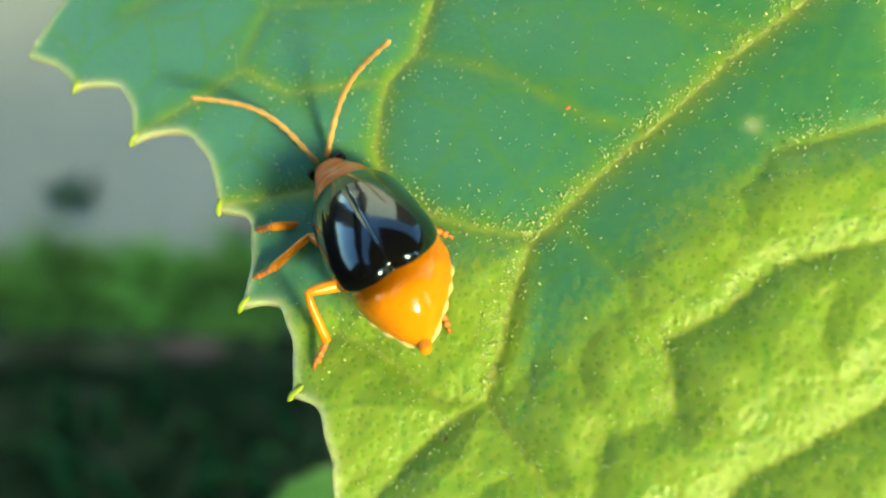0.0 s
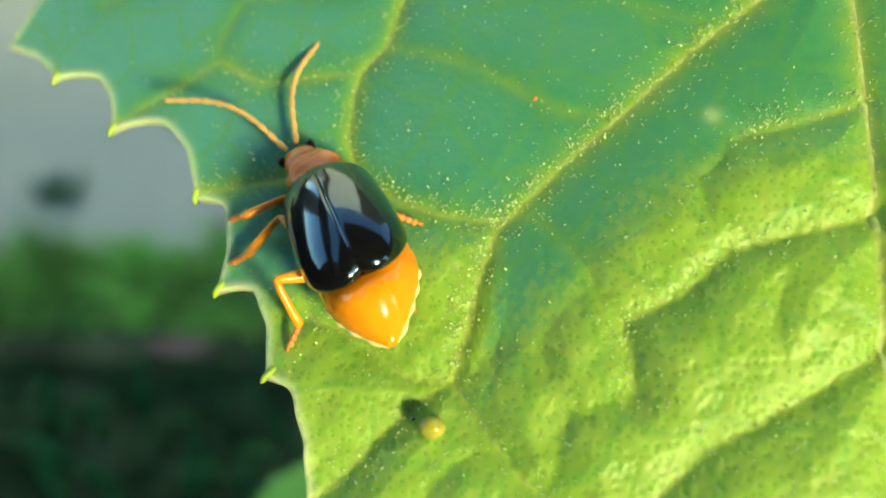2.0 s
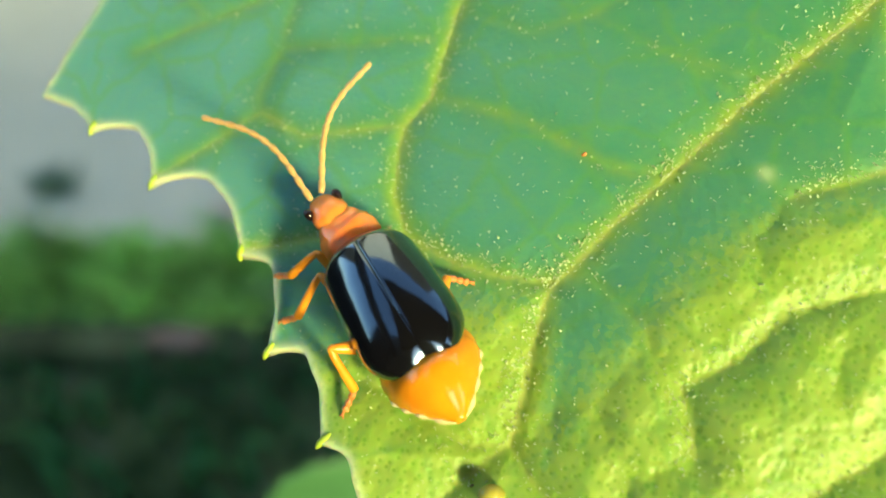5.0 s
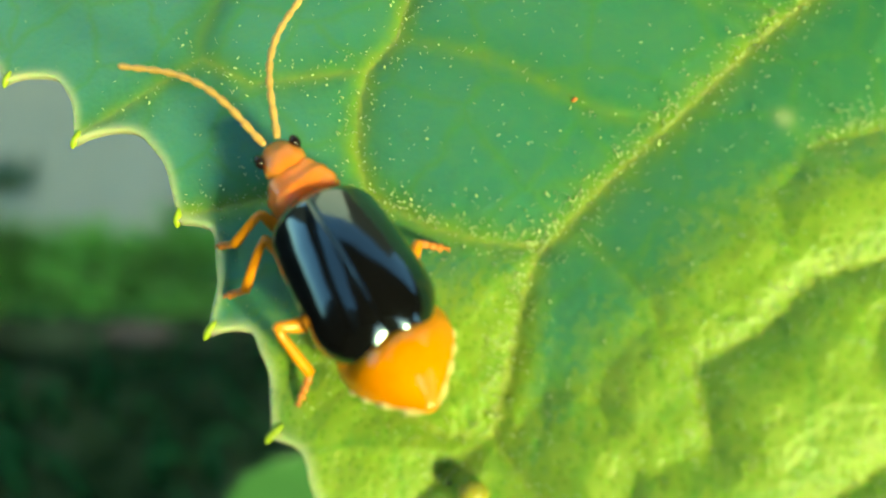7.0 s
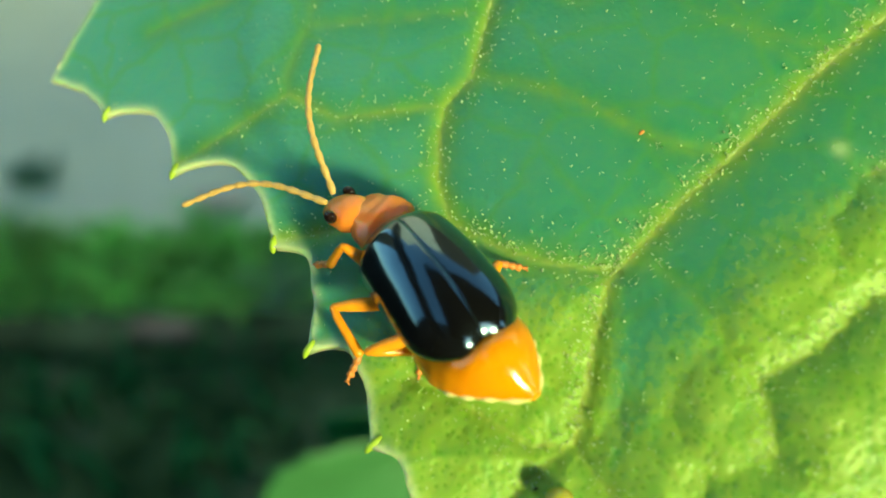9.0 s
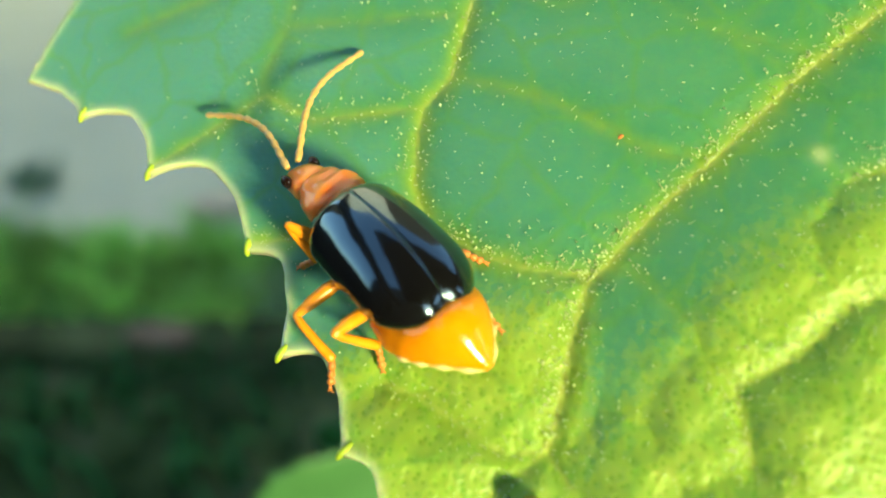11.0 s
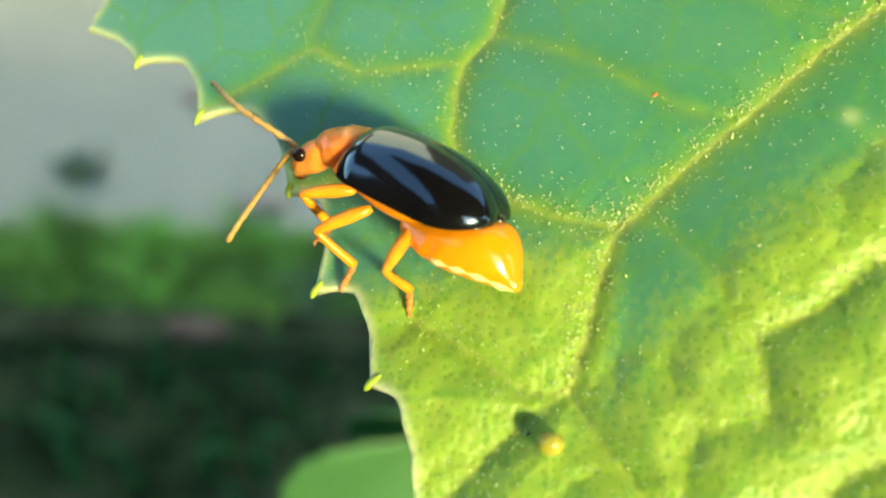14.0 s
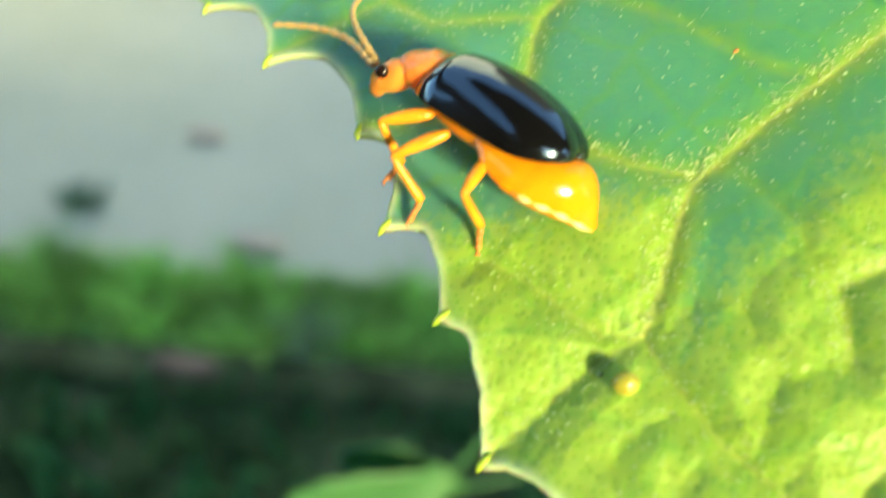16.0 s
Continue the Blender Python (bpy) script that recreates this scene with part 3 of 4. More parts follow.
def tibia_shape():
    return tube([(-0.06, 0, 0), (0.0, 0, 0), (0.3, 0, 0.03), (0.9, 0, 0.02), (1.35, 0, 0), (1.5, 0, 0), (1.54, 0, 0)], [0.05, 0.10, 0.115, 0.125, 0.14, 0.13, 0.06], 10)


def tarsus_shape():
    pads = [tube([(0, 0, 0), (0.06, 0, 0), (0.24, 0, 0), (0.28, 0, 0)], [0.05, 0.09, 0.11, 0.05], 8),
            tube([(0.25, 0, 0), (0.30, 0, 0), (0.44, 0, -0.01), (0.48, 0, -0.01)], [0.04, 0.08, 0.11, 0.05], 8),
            tube([(0.45, 0, 0), (0.50, 0, 0), (0.62, 0, -0.02), (0.66, 0, -0.02)], [0.04, 0.08, 0.12, 0.05], 8),
            tube([(0.62, 0, 0.02), (0.72, 0, 0.03), (0.80, 0, 0.0)], [0.04, 0.045, 0.05], 8)]
    claws = [tube([(0.78, y * 0.02, 0), (0.84, y * 0.06, 0.01), (0.88, y * 0.08, -0.05)], [0.03, 0.022, 0.006], 6) for y in (-1, 1)]
    return join(*pads, *claws)


HIPS = {"front_leg": (1.65, 0.7, 0.7), "middle_leg": (0.85, 1.0, 0.55), "hind_leg": (-0.45, 0.95, 0.5)}
NECK = (2.12, 0, 1.58)
WAIST = (-1.45, 0, 1.25)


def build_beetle():
    b = new("beetle")
    tagged(b, "glossy black and orange leaf beetle with swollen abdomen", "beetle")
    p = {"beetle": b}
    for side, name in ((1, "L"), (-1, "R")):
        e = p["elytron", side] = part("elytron", mesh("elytron", *elytron_shape(side), ELYTRON), b, "glossy black wing case")
        s = e.modifiers.new("thickness", "SOLIDIFY")
        s.thickness, s.offset = 0.05 * MM, -1
    scut = tube([(2.36, 0, 1.56), (2.3, 0, 1.68), (2.1, 0, 1.84)], [0.20, 0.16, 0.02], 10)
    part("scutellum", mesh("scutellum", *scut, ELYTRON), b)
    chest = rings([((2.0 - 3.3 * i / 12, 0, 0.95), 1.12 * math.sin(math.pi * (0.12 + 0.7 * i / 12)) ** 0.5, 0.62 * math.sin(math.pi * (0.12 + 0.7 * i / 12)) ** 0.5, 0.9) for i in range(13)], 24)
    part("thorax", mesh("thorax", *chest, ORANGE), b)
    p["abdomen"] = part("abdomen", mesh("abdomen", *abdomen_shape(), ORANGE), b, "swollen glossy orange abdomen")
    p["ovipositor"] = part("ovipositor", mesh("ovipositor", *tube([(-0.3, 0, 0), (0.1, 0, 0), (0.34, 0, 0), (0.42, 0, 0)], [0.2, 0.2, 0.15, 0.08], 12), ORANGE), p["abdomen"])
    for side in (1, -1):
        edge = [flank(0.25 + 0.74 * k / 28) for k in range(29)]
        beads = tube([(x, side * y, z) for x, y, z in edge], [0.025 + 0.065 * abs(math.sin(math.pi * (0.85 + 1.0 * k / 28 * 4.2))) ** 2 for k in range(29)], 8)
        part("rim", mesh("rim", *beads, PALE), p["abdomen"], "pale beaded rim")
    p["pronotum"] = part("pronotum", mesh("pronotum", *rough_up(pronotum_shape(), 0.28, 0.07), RED), b, "shiny red-orange collar")
    h = p["head"] = part("head", mesh("head", *rough_up(head_shape(), 0.3, 0.05), RED), b, "shiny red-orange head")
    for side in (1, -1):
        part("eye", mesh("eye", *ball((1.75, side * 0.50, 0.02), 0.19, 16, (1.05, 0.75, 1.1)), EYE), h, "bulging black eye")
        p["antenna", side] = part("antenna", mesh("antenna", *antenna_shape(side), ANTENNA), h, "tan thread-like antenna")
        for kind in HIPS:
            f = part(kind, mesh(kind, *stretched(femur_shape(), LEG_LENGTHS[kind][0] / 1.45), LEG), b, "amber leg")
            t = part("tibia", mesh("tibia", *stretched(tibia_shape(), LEG_LENGTHS[kind][1] / 1.5), LEG), f)
            q = part("tarsus", mesh("tarsus", *tarsus_shape(), TARSUS), f, "brown padded foot")
            p[kind, side] = (f, t, q)
    return p


BEETLE = build_beetle()

build_speck(4.38, 3.13, 0.075, "reddish brown crumb beside a vein of the leaf")
# this dark speck stands in for a small hole in the blade
build_speck(0.96, -5.94, 0.05, "tiny dark speck standing in for a hole in the leaf")

# ---- ground and plants far below, out of focus ----
DROP = -0.95


def ground_materials():
    k = Mat("soil")
    # soil colour kept dark to stand for the shade below the plant
    col = k.ramp(k.noise(14, 6), [(0.3, (0.016, 0.04, 0.016)), (0.55, (0.075, 0.12, 0.055)), (0.75, (0.17, 0.20, 0.12))])
    soil = k.set(col, 0.95, k.bump(k.noise(60, 6), 0.6, 0.02), Specular_IOR_Level=0.05).m
    k = Mat("concrete")
    col = k.ramp(k.noise(5, 6), [(0.3, (0.64, 0.70, 0.56)), (0.7, (0.76, 0.81, 0.66))])
    conc = k.set(col, 0.85, k.bump(k.noise(120, 5), 0.3, 0.004)).m
    return soil, conc


SOIL, CONCRETE = ground_materials()
GRASS = plain("grass_green", (0.31, 0.66, 0.13), 0.6, 0.5, 9)
DARKLEAF = plain("weed_dark_green", (0.055, 0.20, 0.065), 0.7, 0.6, 40, Specular_IOR_Level=0.15)
PALELEAF = plain("leaf_pale_green", (0.075, 0.24, 0.085), 0.5, 0.2, 60)
# finish of the unseen slabs added to block light
BLOCKER = plain("blocker_dark", (0.05, 0.048, 0.045), 0.9, 0.3, 3, 0.4, 60)
# finish of the unseen slab added as a reflector
REFLECTOR = plain("reflector_pale", (0.72, 0.72, 0.68), 0.9, 0.1, 3, 0.3, 60)
STONE = plain("stone_pink", (0.27, 0.21, 0.16), 0.9, 0.2, 60)
PEBBLE = plain("stone_pale", (0.72, 0.62, 0.52), 0.9, 0.2, 60)
WEED = plain("weed_teal_green", (0.2, 0.33, 0.23), 0.6, 0.3, 40)
CLAY = plain("clay_brown", (0.105, 0.14, 0.07), 0.95, 0.6, 12, Specular_IOR_Level=0.1)


def sheet(name, pts, mat, z):
    me = mesh(name, [(x, y, z) for x, y in pts], [tuple(range(len(pts)))], mat, False)
    return me


ground = new("ground", sheet("ground", [(-400, -400), (400, -400), (400, 400), (-400, 400)], SOIL, DROP))
tagged(ground, "soil with its colour darkened for shade", "ground", kind="structure")
slab = new("pavement", mesh("pavement", *join(*[([(x, y, z) for z in (DROP - 0.02, DROP + 0.012) for x, y in ((-9, 0.80), (9, 0.80), (9, 12), (-9, 12))],
                                                   [(4, 5, 6, 7), (0, 1, 5, 4), (1, 2, 6, 5), (2, 3, 7, 6), (3, 0, 4, 7)])]), CONCRETE, False))
tagged(slab, "pale grey concrete paving", "pavement", kind="structure")


strip = new("kerb_strip", mesh("kerb_strip", [(x, y, DROP + z) for y, z in ((0.605, 0.0), (0.62, 0.02), (0.66, 0.025), (0.68, 0.0)) for x in (-9, 9)], [(0, 1, 3, 2), (2, 3, 5, 4), (4, 5, 7, 6)], CLAY, False))
tagged(strip, "brownish strip of bare clay", "ground", kind="structure")


# unseen slabs, added only to cast shade and shape the wing cases' reflections
def wall(name, x0, x1, y0, y1, top):
    v = [(x, y, z) for z in (DROP - 0.05, top) for x, y in ((x0, y0), (x1, y0), (x1, y1), (x0, y1))]
    w = new(name, mesh(name, v, [(4, 5, 6, 7), (0, 1, 5, 4), (1, 2, 6, 5), (2, 3, 7, 6), (3, 0, 4, 7)], BLOCKER, False))
    return tagged(w, "unseen slab added to shape light and reflections", "wall", kind="structure")


wall("blocker_south", -3.0, 0.45, -1.4, -1.2, 2.6)
# unseen panel, added to keep the overhead sky out of the wing cases
overhead_blocker = new("ceiling", mesh("ceiling", [(x, y, z) for z in (1.25, 1.35) for x, y in ((-0.6, -1.2), (2.4, -1.2), (2.4, 0.7), (-0.6, 0.7))],
                           [(0, 1, 2, 3), (7, 6, 5, 4), (0, 4, 5, 1), (1, 5, 6, 2), (2, 6, 7, 3), (3, 7, 4, 0)], BLOCKER, False))
tagged(overhead_blocker, "unseen dark panel added to block the sky overhead", "ceiling", kind="structure")
# the next two are added to keep sun off the soil and paving
wall("blocker_back", 1.5, 5.0, -1.45, -1.30, 1.4)
wall("blocker_low", 0.45, 1.5, -1.40, -1.30, 0.50)
wall("blocker_west", -1.6, -1.4, -0.32, 2.6, 0.1)
wall("blocker_return", -1.6, -1.4, -1.2, -0.32, 1.6)
# pale unseen slab, added to reflect a bright patch onto the wing cases
wall("reflector_north", -2.3, 0.4, 3.4, 3.6, 3.2).data.materials[0] = REFLECTOR
wall("blocker_northwest", -3.7, -2.3, 2.6, 2.8, 2.6)
wall("blocker_northeast", 0.4, 2.4, 3.4, 3.6, 3.2)
wall("blocker_east", 2.4, 2.6, -0.4, 3.6, 1.3)
# unseen bar, added to part the blue streaks reflected on the wing cases
beam = new("beam", mesh("beam", *join(*[([(x, y, z) for z in (z0, z1) for x, y in ((x0, y0), (x1, y0), (x1, y1), (x0, y1))], [(0, 3, 2, 1), (4, 5, 6, 7), (0, 1, 5, 4), (1, 2, 6, 5), (2, 3, 7, 6), (3, 0, 4, 7)])
                                      for x0, x1, y0, y1, z0, z1 in ((-1.05, -0.93, -1.2, 3.2, 0.70, 1.02), (-1.05, -0.93, 3.08, 3.2, DROP - 0.02, 0.70))]), BLOCKER, False))
tagged(beam, "unseen dark bar on a post, added to split reflections", "beam", kind="structure")



def blades(count, x0, x1, y0, y1, length, width, seed):
    rng = np.random.RandomState(seed)
    verts, faces = [], []
    for _ in range(count):
        x, y = rng.uniform(x0, x1), rng.uniform(y0, y1)
        a = rng.uniform(0, 2 * math.pi)
        L = length * rng.uniform(0.5, 1.2)
        w = width * rng.uniform(0.6, 1.3)
        bend = rng.uniform(0.2, 0.9) * L
        o = len(verts)
        for k in range(4):
            s = k / 3
            r = w * (1 - s) ** 0.7
            cx, cy, cz = x + math.cos(a) * bend * s * s, y + math.sin(a) * bend * s * s, DROP + L * s * (1 - 0.25 * s)
            verts += [(cx - math.sin(a) * r, cy + math.cos(a) * r, cz), (cx + math.sin(a) * r, cy - math.cos(a) * r, cz)]
        for k in range(3):
            q = o + 2 * k
            faces.append((q, q + 1, q + 3, q + 2))
    return verts, faces


def clump(count, cx, cy, spread, length, width, seed):
    """Blades of one tuft, thinning out from its middle."""
    rng = np.random.RandomState(seed)
    shapes = []
    for k in range(count):
        dx, dy = rng.normal(0, spread, 2)
        v, f = blades(1, cx + dx, cx + dx, cy + dy * 0.6, cy + dy * 0.6, length * math.exp(-(dx * dx + dy * dy) / (4 * spread * spread)), width, seed * 1000 + k)
        shapes.append((v, f))
    return join(*shapes)


def verge():
    rng = np.random.RandomState(12)
    shapes = []
    for k in range(56):
        cx = -1.2 + 2.05 * k / 55 + rng.uniform(-0.03, 0.03)
        cy = rng.uniform(0.68, 0.80)
        shapes.append(clump(60, cx, cy, rng.uniform(0.018, 0.04), rng.uniform(0.03, 0.10), 0.005, 50 + k))
    shapes.append(blades(5600, -1.25, 0.9, 0.66, 0.81, 0.035, 0.0045, 3))
    return join(*shapes)


grass = new("grass", mesh("grass", *verge(), GRASS))
tagged(grass, "tufted green grass verge", "grass", kind="stuff")
weeds = new("weeds", mesh("weeds", *join(blades(300, -0.8, 0.8, 0.2, 0.58, 0.07, 0.011, 5), blades(520, -0.8, 0.8, 0.57, 0.68, 0.045, 0.006, 6)), DARKLEAF))
tagged(weeds, "low dark green weeds in shade", "weeds", kind="stuff")
for n, (x, y, s) in enumerate([(-0.535, 0.905, 0.022), (-0.185, 0.70, 0.035), (-0.60, 0.64, 0.03)]):
    tuft = new("weed_tuft", mesh("weed_tuft", *clump(100, x, y, s, 0.06, 0.0075, 300 + n), WEED))
    tagged(tuft, "dark green weed tuft growing on the ground", "weed", "weed tufts")


def stone(x, y, z, size, label, seed):
    rng = np.random.RandomState(seed)
    v, f = ball((0, 0, 0), size, 14, (2.0, 0.8, 0.4))
    v = [tuple(c * (1 + 0.18 * noise.noise(Vector(p) * 40 / MM * 0.001 / size * 8)) for c in p) for p in v]
    st = new("stone", mesh("stone", v, f, PEBBLE if y > 0.8 else STONE))
    st.matrix_world = pose(x, y, DROP + z, 0, 0, rng.uniform(-15, 15))
    tagged(st, label, "stone", "stones")


stone(-0.32, 0.632, 0.03, 22, "small pinkish brown stone on the clay strip", 1)
stone(-0.275, 0.845, 0.024, 20, "small pale tan stone on the paving", 2)
stone(-0.40, 1.06, 0.022, 16, "small pale stone on the paving", 3)


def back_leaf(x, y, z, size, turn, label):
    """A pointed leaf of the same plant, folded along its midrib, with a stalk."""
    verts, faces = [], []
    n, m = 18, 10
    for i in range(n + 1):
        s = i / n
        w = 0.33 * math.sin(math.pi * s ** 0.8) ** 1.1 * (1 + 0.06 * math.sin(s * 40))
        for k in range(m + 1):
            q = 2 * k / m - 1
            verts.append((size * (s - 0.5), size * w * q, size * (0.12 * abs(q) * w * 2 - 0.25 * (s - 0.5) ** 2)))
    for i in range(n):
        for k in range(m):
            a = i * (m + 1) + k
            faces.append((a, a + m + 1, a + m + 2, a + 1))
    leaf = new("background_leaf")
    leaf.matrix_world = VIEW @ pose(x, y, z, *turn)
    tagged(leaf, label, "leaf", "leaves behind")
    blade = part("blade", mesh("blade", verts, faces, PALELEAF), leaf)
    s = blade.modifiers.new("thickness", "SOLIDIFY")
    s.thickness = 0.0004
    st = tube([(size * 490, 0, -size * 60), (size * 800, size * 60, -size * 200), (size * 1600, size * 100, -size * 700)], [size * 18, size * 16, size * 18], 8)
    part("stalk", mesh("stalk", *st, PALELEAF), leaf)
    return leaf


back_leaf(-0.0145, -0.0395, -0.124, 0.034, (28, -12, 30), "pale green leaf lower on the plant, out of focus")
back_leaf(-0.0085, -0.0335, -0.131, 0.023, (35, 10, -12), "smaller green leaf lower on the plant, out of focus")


# ---- motion ----
# seconds; body place and turn; turn of head; turn of abdomen; ends of both antennae
BEETLE_ROWS = [
    (0, -0.55, -1.52, 1.04, 5.8, 56.3, 126.4, 4, 12, -11, -29, -6.8, 3.6, -1.6, -0.7, 4.7, 1.4),
    (0.5, -0.57, -1.64, 1.09, 6.1, 57.6, 126.9, 5, 17, -9, -29, -6.7, 3.4, -2.5, -1.0, 4.6, 1.6),
    (1, -0.61, -1.54, 1.03, 5.8, 56.6, 126.6, 6, 15, -5, -19, -6.6, 3.5, -2.7, -1.4, 4.3, 2.1),
    (1.5, -0.51, -1.67, 1.11, 4.4, 57.1, 122.9, 9, 24, -4, -19, -6.5, 3.8, -2.0, -1.5, 5.6, -2.5),
    (2.1, -0.66, -1.74, 1.01, 2.8, 47.5, 119.7, 11, 8, -5, -19, -7.0, 3.2, -1.5, -2.3, 5.7, -2.6),
    (2.5, -0.71, -1.84, 1.01, 3.6, 42.8, 122.4, 19, 12, -7, -14, -6.2, 3.5, -2.9, -3.0, 6.0, -0.7),
    (2.7, -0.78, -1.82, 0.98, 4.7, 42.1, 123.9, 27, 19, -5, -0, -8.0, 1.6, -1.3, -4.7, 5.5, -1.3),
    (3, -0.69, -1.78, 0.97, 7.4, 37.8, 130.3, 22, 22, -10, 8, -7.8, 2.1, -1.3, -6.5, 4.3, -1.4),
    (3.5, -0.65, -1.76, 0.97, 6.3, 39.6, 126.5, 33, 28, -6, 6, -7.8, 2.7, -0.6, -4.8, 5.4, -1.1),
    (4, -0.79, -1.85, 0.97, 6.6, 39.0, 125.8, 22.3, 24.4, -3.9, 8.1, -8.0, 1.8, -0.5, -4.1, 5.5, -1.1),
    (4.2, -0.84, -1.89, 0.97, 6.7, 38.8, 125.5, 18, 23, -3, 9, -7.6, 3.5, -0.5, -3.0, 5.8, -1.1),
    (6.3, -0.77, -1.85, 0.97, 4.8, 37.4, 121.1, 5, 19, 3, 8, -6.9, 4.2, -0.5, -1.9, 6.2, -1.0),
    (6.5, -0.80, -1.89, 0.98, 4.1, 37.4, 119.4, 6, 13, 6, -0, -6.9, 4.1, 0.3, -3.2, 5.9, -1.8),
    (7, -0.93, -1.88, 0.94, 6.1, 36.1, 122.6, 2, 19, 0, 13, -7.1, 4.1, -0.4, -2.5, 6.2, -1.2),
    (7.5, -0.80, -1.86, 0.96, 7.5, 35.0, 124.4, 4, 17, 0, 12, -7.3, 3.7, -0.1, -3.0, 6.1, -1.1),
    (8, -0.83, -2.06, 1.04, 10.5, 38.5, 129.3, 30, 20, 7, 12, -7.6, -1.7, 0.0, -5.9, 5.0, 0.4),
    (8.5, -1.30, -2.13, 0.98, 18.4, 38.3, 129.7, 43, 24, 13, 0, -8.3, 2.3, -0.3, -7.2, 4.0, -0.6),
    (8.7, -1.19, -1.98, 0.96, 18.4, 40.0, 129.0, 33, 16, 12, 3, -8.5, 1.0, -0.8, -5.4, 5.4, -0.4),
    (10.8, -1.65, -1.19, 0.58, 27.6, 39.7, 137.9, 29, 22, 2, 3, -8.0, 4.3, -1.6, -4.3, 5.2, -3.1),
    (11, -1.77, -0.92, 0.43, 27.1, 34.9, 136.4, 9, 6, 2, 2, -7.5, 4.3, -3.2, -2.8, 6.0, -2.7),
    (11.5, -1.72, -0.90, 0.43, 27.2, 35.5, 136.6, 3, 6, -4, 3, -8.1, 4.4, -2.1, -2.5, 6.4, -2.3),
    (12, -1.63, -0.86, 0.44, 26.3, 34.9, 134.5, 9, 6, -4, 6, -7.9, 4.9, -1.7, -2.9, 6.6, -1.9),
    (12.5, -1.69, -0.85, 0.42, 25.7, 36.6, 133.1, 10, 8, 2, 1, -8.2, 4.6, -1.5, -2.9, 6.4, -2.7),
    (12.8, -1.67, -0.91, 0.45, 25.8, 36.6, 133.2, 17, 10, 1, 6, -8.3, 4.4, -1.3, -3.6, 6.2, -2.7),
    (13, -1.55, -0.96, 0.50, 26.6, 34.9, 135.2, 23, 9, -7, 2, -8.7, 1.9, -1.6, -4.8, 6.5, -1.6),
    (13.5, -2.08, -0.99, 0.60, 55.7, 25.9, 150.0, 30, -10, -14, 2, -9.0, -0.2, -1.7, -6.9, 3.2, -3.7),
    (14, -2.25, -0.91, 0.66, 66.6, 22.3, 154.9, 19, -20, -10, -9, -8.1, -1.3, -2.5, -8.6, 3.5, -2.4),
    (14.5, -2.30, -0.78, 0.56, 63.5, 7.4, 154.8, 11, -24, -25, -1, -8.5, 0.5, -2.5, -8.2, 3.0, -2.7),
    (15.2, -2.13, -0.78, 0.52, 55.8, 15.6, 148.9, 19, -20, -21, 7, -9.7, 2.5, 0.4, -6.9, 4.4, -2.9),
    (15.5, -2.16, -0.92, 0.60, 58.4, 18.5, 149.3, 20, -13, -17, 6, -9.8, 1.6, 0.1, -6.1, 5.5, -2.0),
    (16, -2.29, -0.63, 0.51, 62.5, 20.9, 149.6, 23, -18, 7, -13, -8.9, 3.4, -2.0, -6.5, 4.8, -3.1),
]
STEPS = {
    ("hind_leg", 1): [(0, -2.6, -4.12), (8.0, -2.5, -4.15), (8.5, -1.9, -3.5), (10.8, -2.14, -2.9), (12.5, -2.2, -3.1), (16, -2.3, -3.05)],
    ("middle_leg", 1): [(0, -4.6, -1.78), (7.5, -4.5, -1.72), (8.5, -3.65, -3.4), (11, -3.5, -3.35), (12, -4.05, -2.5), (16, -4.25, -2.4)],
    ("front_leg", 1): [(0, -4.7, -0.4), (8.5, -4.85, -0.47), (10.8, -4.45, -0.25), (12.8, -4.6, -0.45), (14, -5.03, -1.2), (16, -5.03, -1.2)],
    ("hind_leg", -1): [(0, 1.0, -3.1), (2.1, 0.9, -3.0), (8.5, 0.7, -2.9), (10.8, 0.9, -1.9), (13, 0.9, -1.9), (13.6, -1.0, -0.85), (16, -1.0, -0.85)],
    ("middle_leg", -1): [(0, 1.0, -0.6), (8.5, 1.0, -0.6), (10.8, 0.6, -0.2), (13, 0.6, -0.2), (13.6, -2.2, -0.2), (16, -2.2, -0.2)],
    ("front_leg", -1): [(0, -1.5, 0.95), (8.5, -1.3, 0.9), (10.8, -2.0, 1.2), (13, -2.0, 1.2), (13.6, -3.4, 0.4), (16, -3.4, 0.4)],
}


def step_at(rows, t):
    for (a, ax, ay), (b, bx, by) in zip(rows[:-1], rows[1:]):
        if t <= b:
            s = min(1, max(0, (t - a) / (b - a)))
            return ax + s * (bx - ax), ay + s * (by - ay)
    return rows[-1][1:]


def opening(t):
    """Degrees by which each wing case stands open."""
    rows = [(0, 0.06), (1.2, 0.05), (2.1, 0.02), (2.7, 0.0), (16, 0.0)]
    for (a, x), (c, y) in zip(rows[:-1], rows[1:]):
        if t <= c:
            return x + (y - x) * (t - a) / (c - a)
    return rows[-1][1]


def aim(origin, ahead, up):
    """Pose at origin whose x points ahead and whose z leans to up."""
    x = ahead.normalized()
    y = up.cross(x).normalized()
    z = x.cross(y)
    m = Matrix((x, y, z)).transposed().to_4x4()
    m.translation = origin
    return m


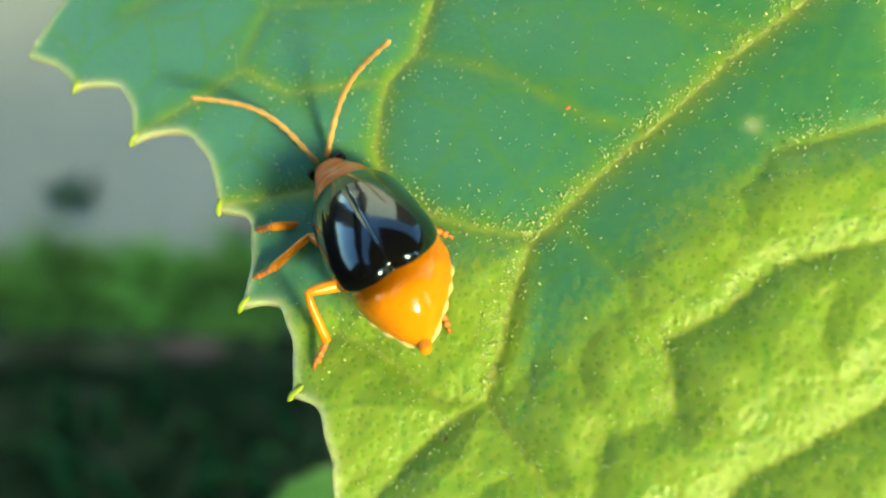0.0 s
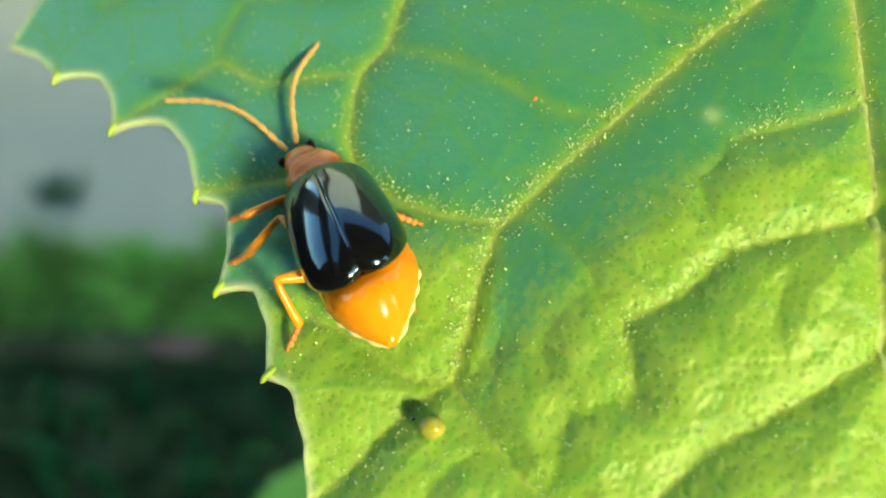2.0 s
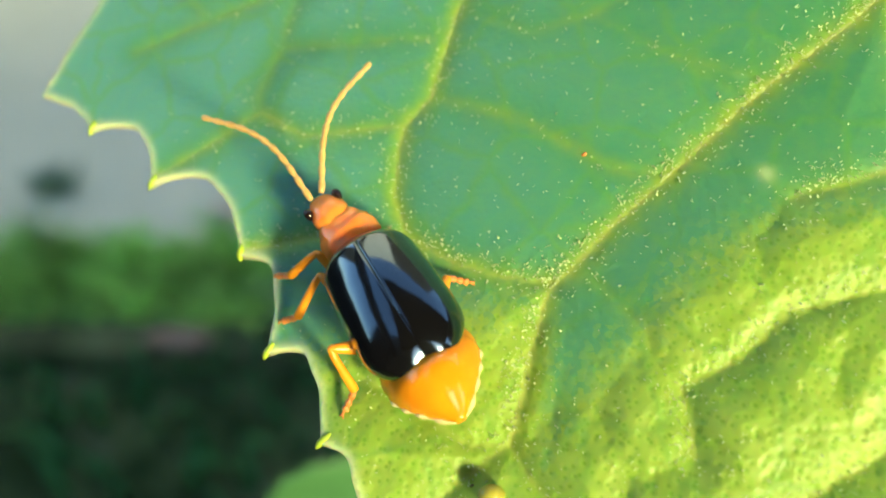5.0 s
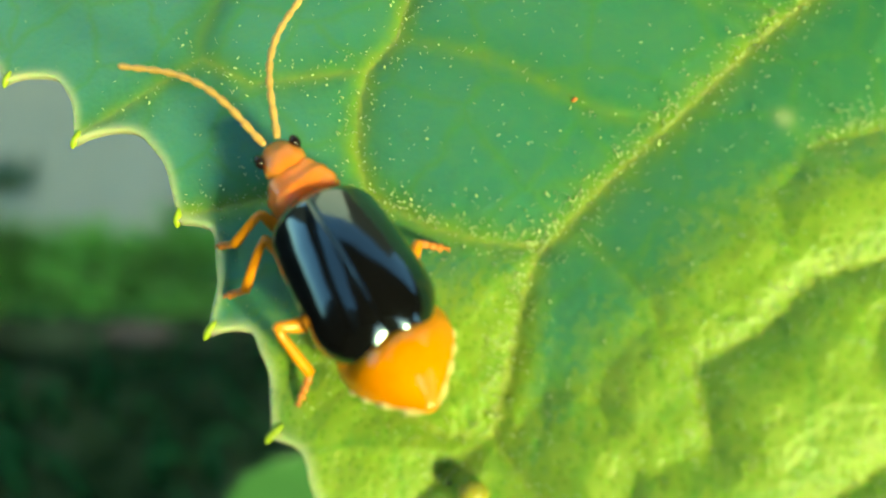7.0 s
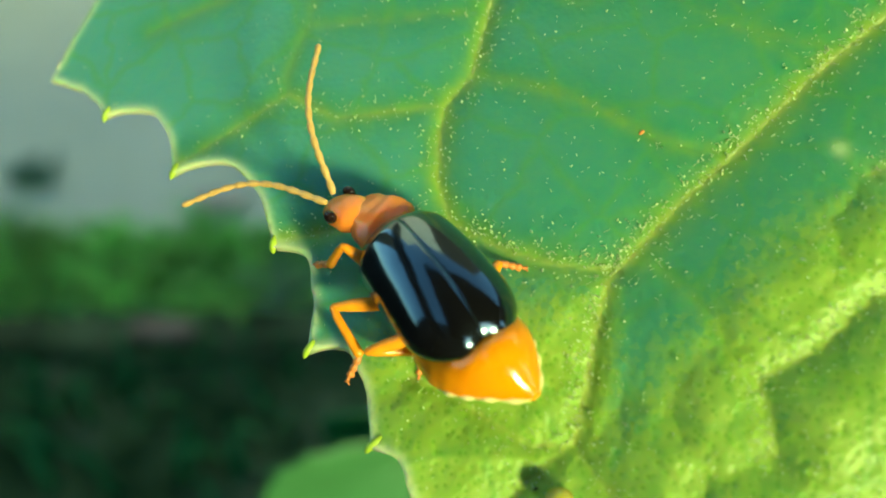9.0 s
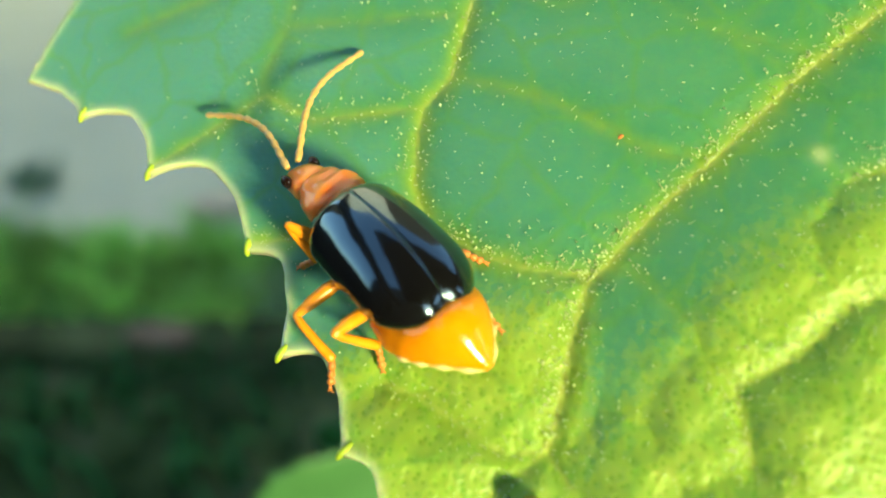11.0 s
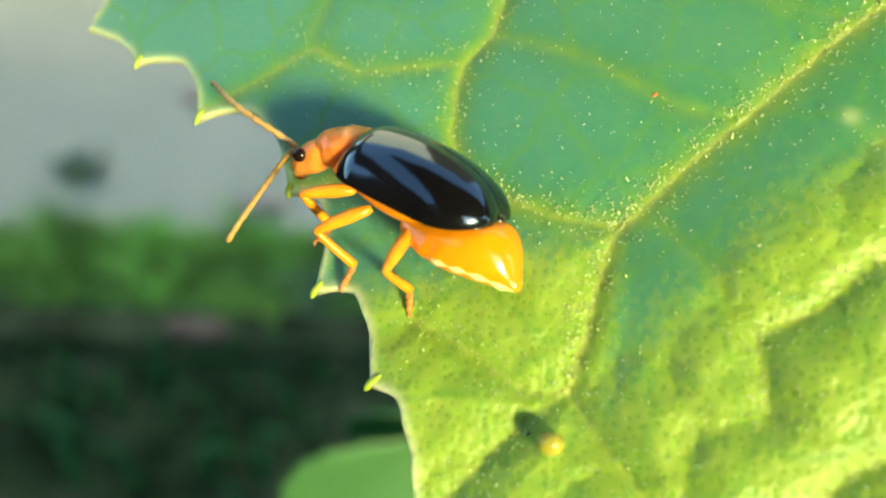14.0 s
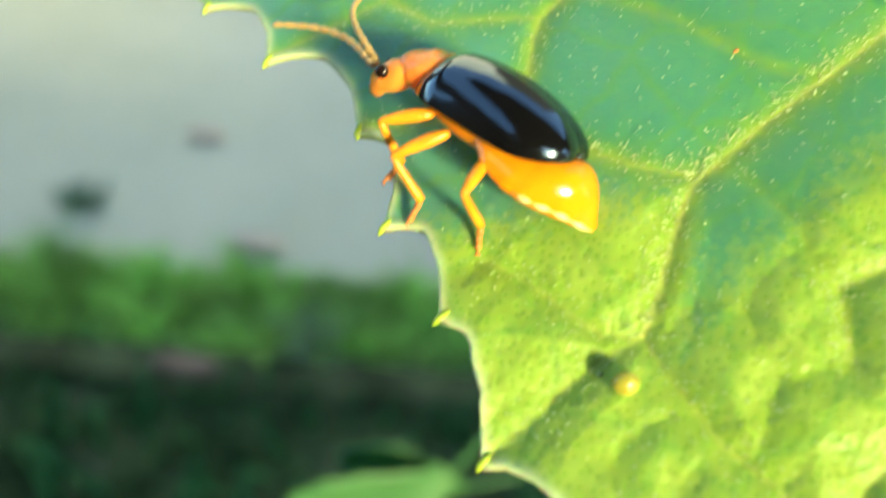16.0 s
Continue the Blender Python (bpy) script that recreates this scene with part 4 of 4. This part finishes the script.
def leg_pose(hip, foot, normal, out, forward, lengths):
    """Femur, tibia and tarsus poses, in body space (millimetres), for a foot at rest."""
    femur, tibia = lengths
    away = (hip - foot)
    away = (away - normal * away.dot(normal)).normalized()
    ankle = foot + away * 0.62 + normal * 0.34
    d = ankle - hip
    L = d.length
    reach = femur + tibia - 0.03
    if L > reach:
        ankle = hip + d * (reach / L)
        L = reach
        d = ankle - hip
    c = (femur ** 2 + L * L - tibia ** 2) / (2 * femur * L)
    a = math.acos(max(-1, min(1, c)))
    u = d.normalized()
    lift = normal * (0.8 - 0.65 * forward) + out * 0.5 + Vector((forward, 0, 0)) if out.y > 0 else Vector((-0.6, 0.5, 0.0))
    v = (lift - u * lift.dot(u)).normalized()
    knee = hip + u * femur * math.cos(a) + v * femur * math.sin(a)
    fem = aim(hip, knee - hip, v)
    tib = aim(knee, ankle - knee, v)
    tar = aim(ankle, foot - ankle, normal)
    return fem, tib, tar


def scaled(m):
    q = m.copy()
    q.translation = m.translation * MM
    return q


def motions():
    keys, laid = {}, []
    for t, x, y, z, rx, ry, rz, hy, hp, ay, ap, a0, a1, a2, b0, b1, b2 in BEETLE_ROWS:
        body = Matrix.LocRotScale((x, y, z), Euler([radians(v) for v in (rx, ry, rz)]), None)
        inv = body.inverted()
        keys.setdefault("beetle", []).append((t, VIEW @ scaled(body)))
        head = Matrix.Translation(NECK) @ pose(0, 0, 0, 0, -hp, hy)
        half = Matrix.Translation(NECK) @ pose(0, 0, 0, 0, -hp * 0.6, hy * 0.6)
        keys.setdefault("head", []).append((t, scaled(head)))
        keys.setdefault("pronotum", []).append((t, scaled(half)))
        keys.setdefault("abdomen", []).append((t, scaled(Matrix.Translation(WAIST) @ pose(0, 0, 0, 0, ap, ay))))
        out = -0.1 if t < 0.8 else -1.2
        keys.setdefault("ovipositor", []).append((t, scaled(Matrix.Translation((-2.25 - out * 0.7, 0, -0.5 if out > 0 else -0.8)) @ pose(0, 0, 0, 0, -25, 180))))
        if t <= 1:
            tip = Matrix.Translation(WAIST) @ pose(0, 0, 0, 0, ap, ay)
            out = {0: -1.95, 0.5: -2.62, 1: -2.7}[t]
            laid.append((min(t, 0.9), VIEW @ scaled(body @ tip @ Matrix.Translation((out, 0, -0.78)))))
        hinv = head.inverted()
        spread = opening(t)
        for side in (1, -1):
            pin = Vector((2.2, 0.4 * side, 1.8))
            keys.setdefault(("elytron", side), []).append((t, scaled(Matrix.Translation(pin) @ pose(0, 0, 0, 0, 0, -side * spread) @ Matrix.Translation(-pin))))
        for side, end in ((1, (a0, a1, a2)), (-1, (b0, b1, b2))):
            base = Vector((2.06, 0.17 * side, 0.08))
            tip = hinv @ (inv @ Vector(end))
            up = Vector((0, 0, 1))
            keys.setdefault(("antenna", side), []).append((t, scaled(aim(base, tip - base, up))))
            for kind, (px, py, pz) in HIPS.items():
                fx, fy = step_at(STEPS[kind, side], t)
                fz = float(leaf_height(fx, fy)) + 0.07
                e = 0.2
                n = Vector((-(float(leaf_height(fx + e, fy)) - float(leaf_height(fx - e, fy))) / (2 * e), -(float(leaf_height(fx, fy + e)) - float(leaf_height(fx, fy - e))) / (2 * e), 1)).normalized()
                foot = inv @ Vector((fx, fy, fz))
                nb = inv.to_3x3() @ n
                fem, tib, tar = leg_pose(Vector((px, py * side, pz)), foot, nb, Vector((0, side, 0)), 0.25 if kind == "hind_leg" else 0.8, LEG_LENGTHS[kind])
                fi = fem.inverted()
                keys.setdefault((kind, side, 0), []).append((t, scaled(fem)))
                keys.setdefault((kind, side, 1), []).append((t, scaled(fi @ tib)))
                keys.setdefault((kind, side, 2), []).append((t, scaled(fi @ tar)))
    ex, ey = EGG_PLACE
    rest = in_view(ex, ey, float(leaf_height(ex, ey)) + 0.2)
    walk(EGG_THING, laid + [(1.0, rest), (16, rest)])
    for key, rows in keys.items():
        if isinstance(key, tuple) and len(key) == 3:
            walk(BEETLE[key[0], key[1]][key[2]], rows)
        else:
            walk(BEETLE[key], rows)


motions()
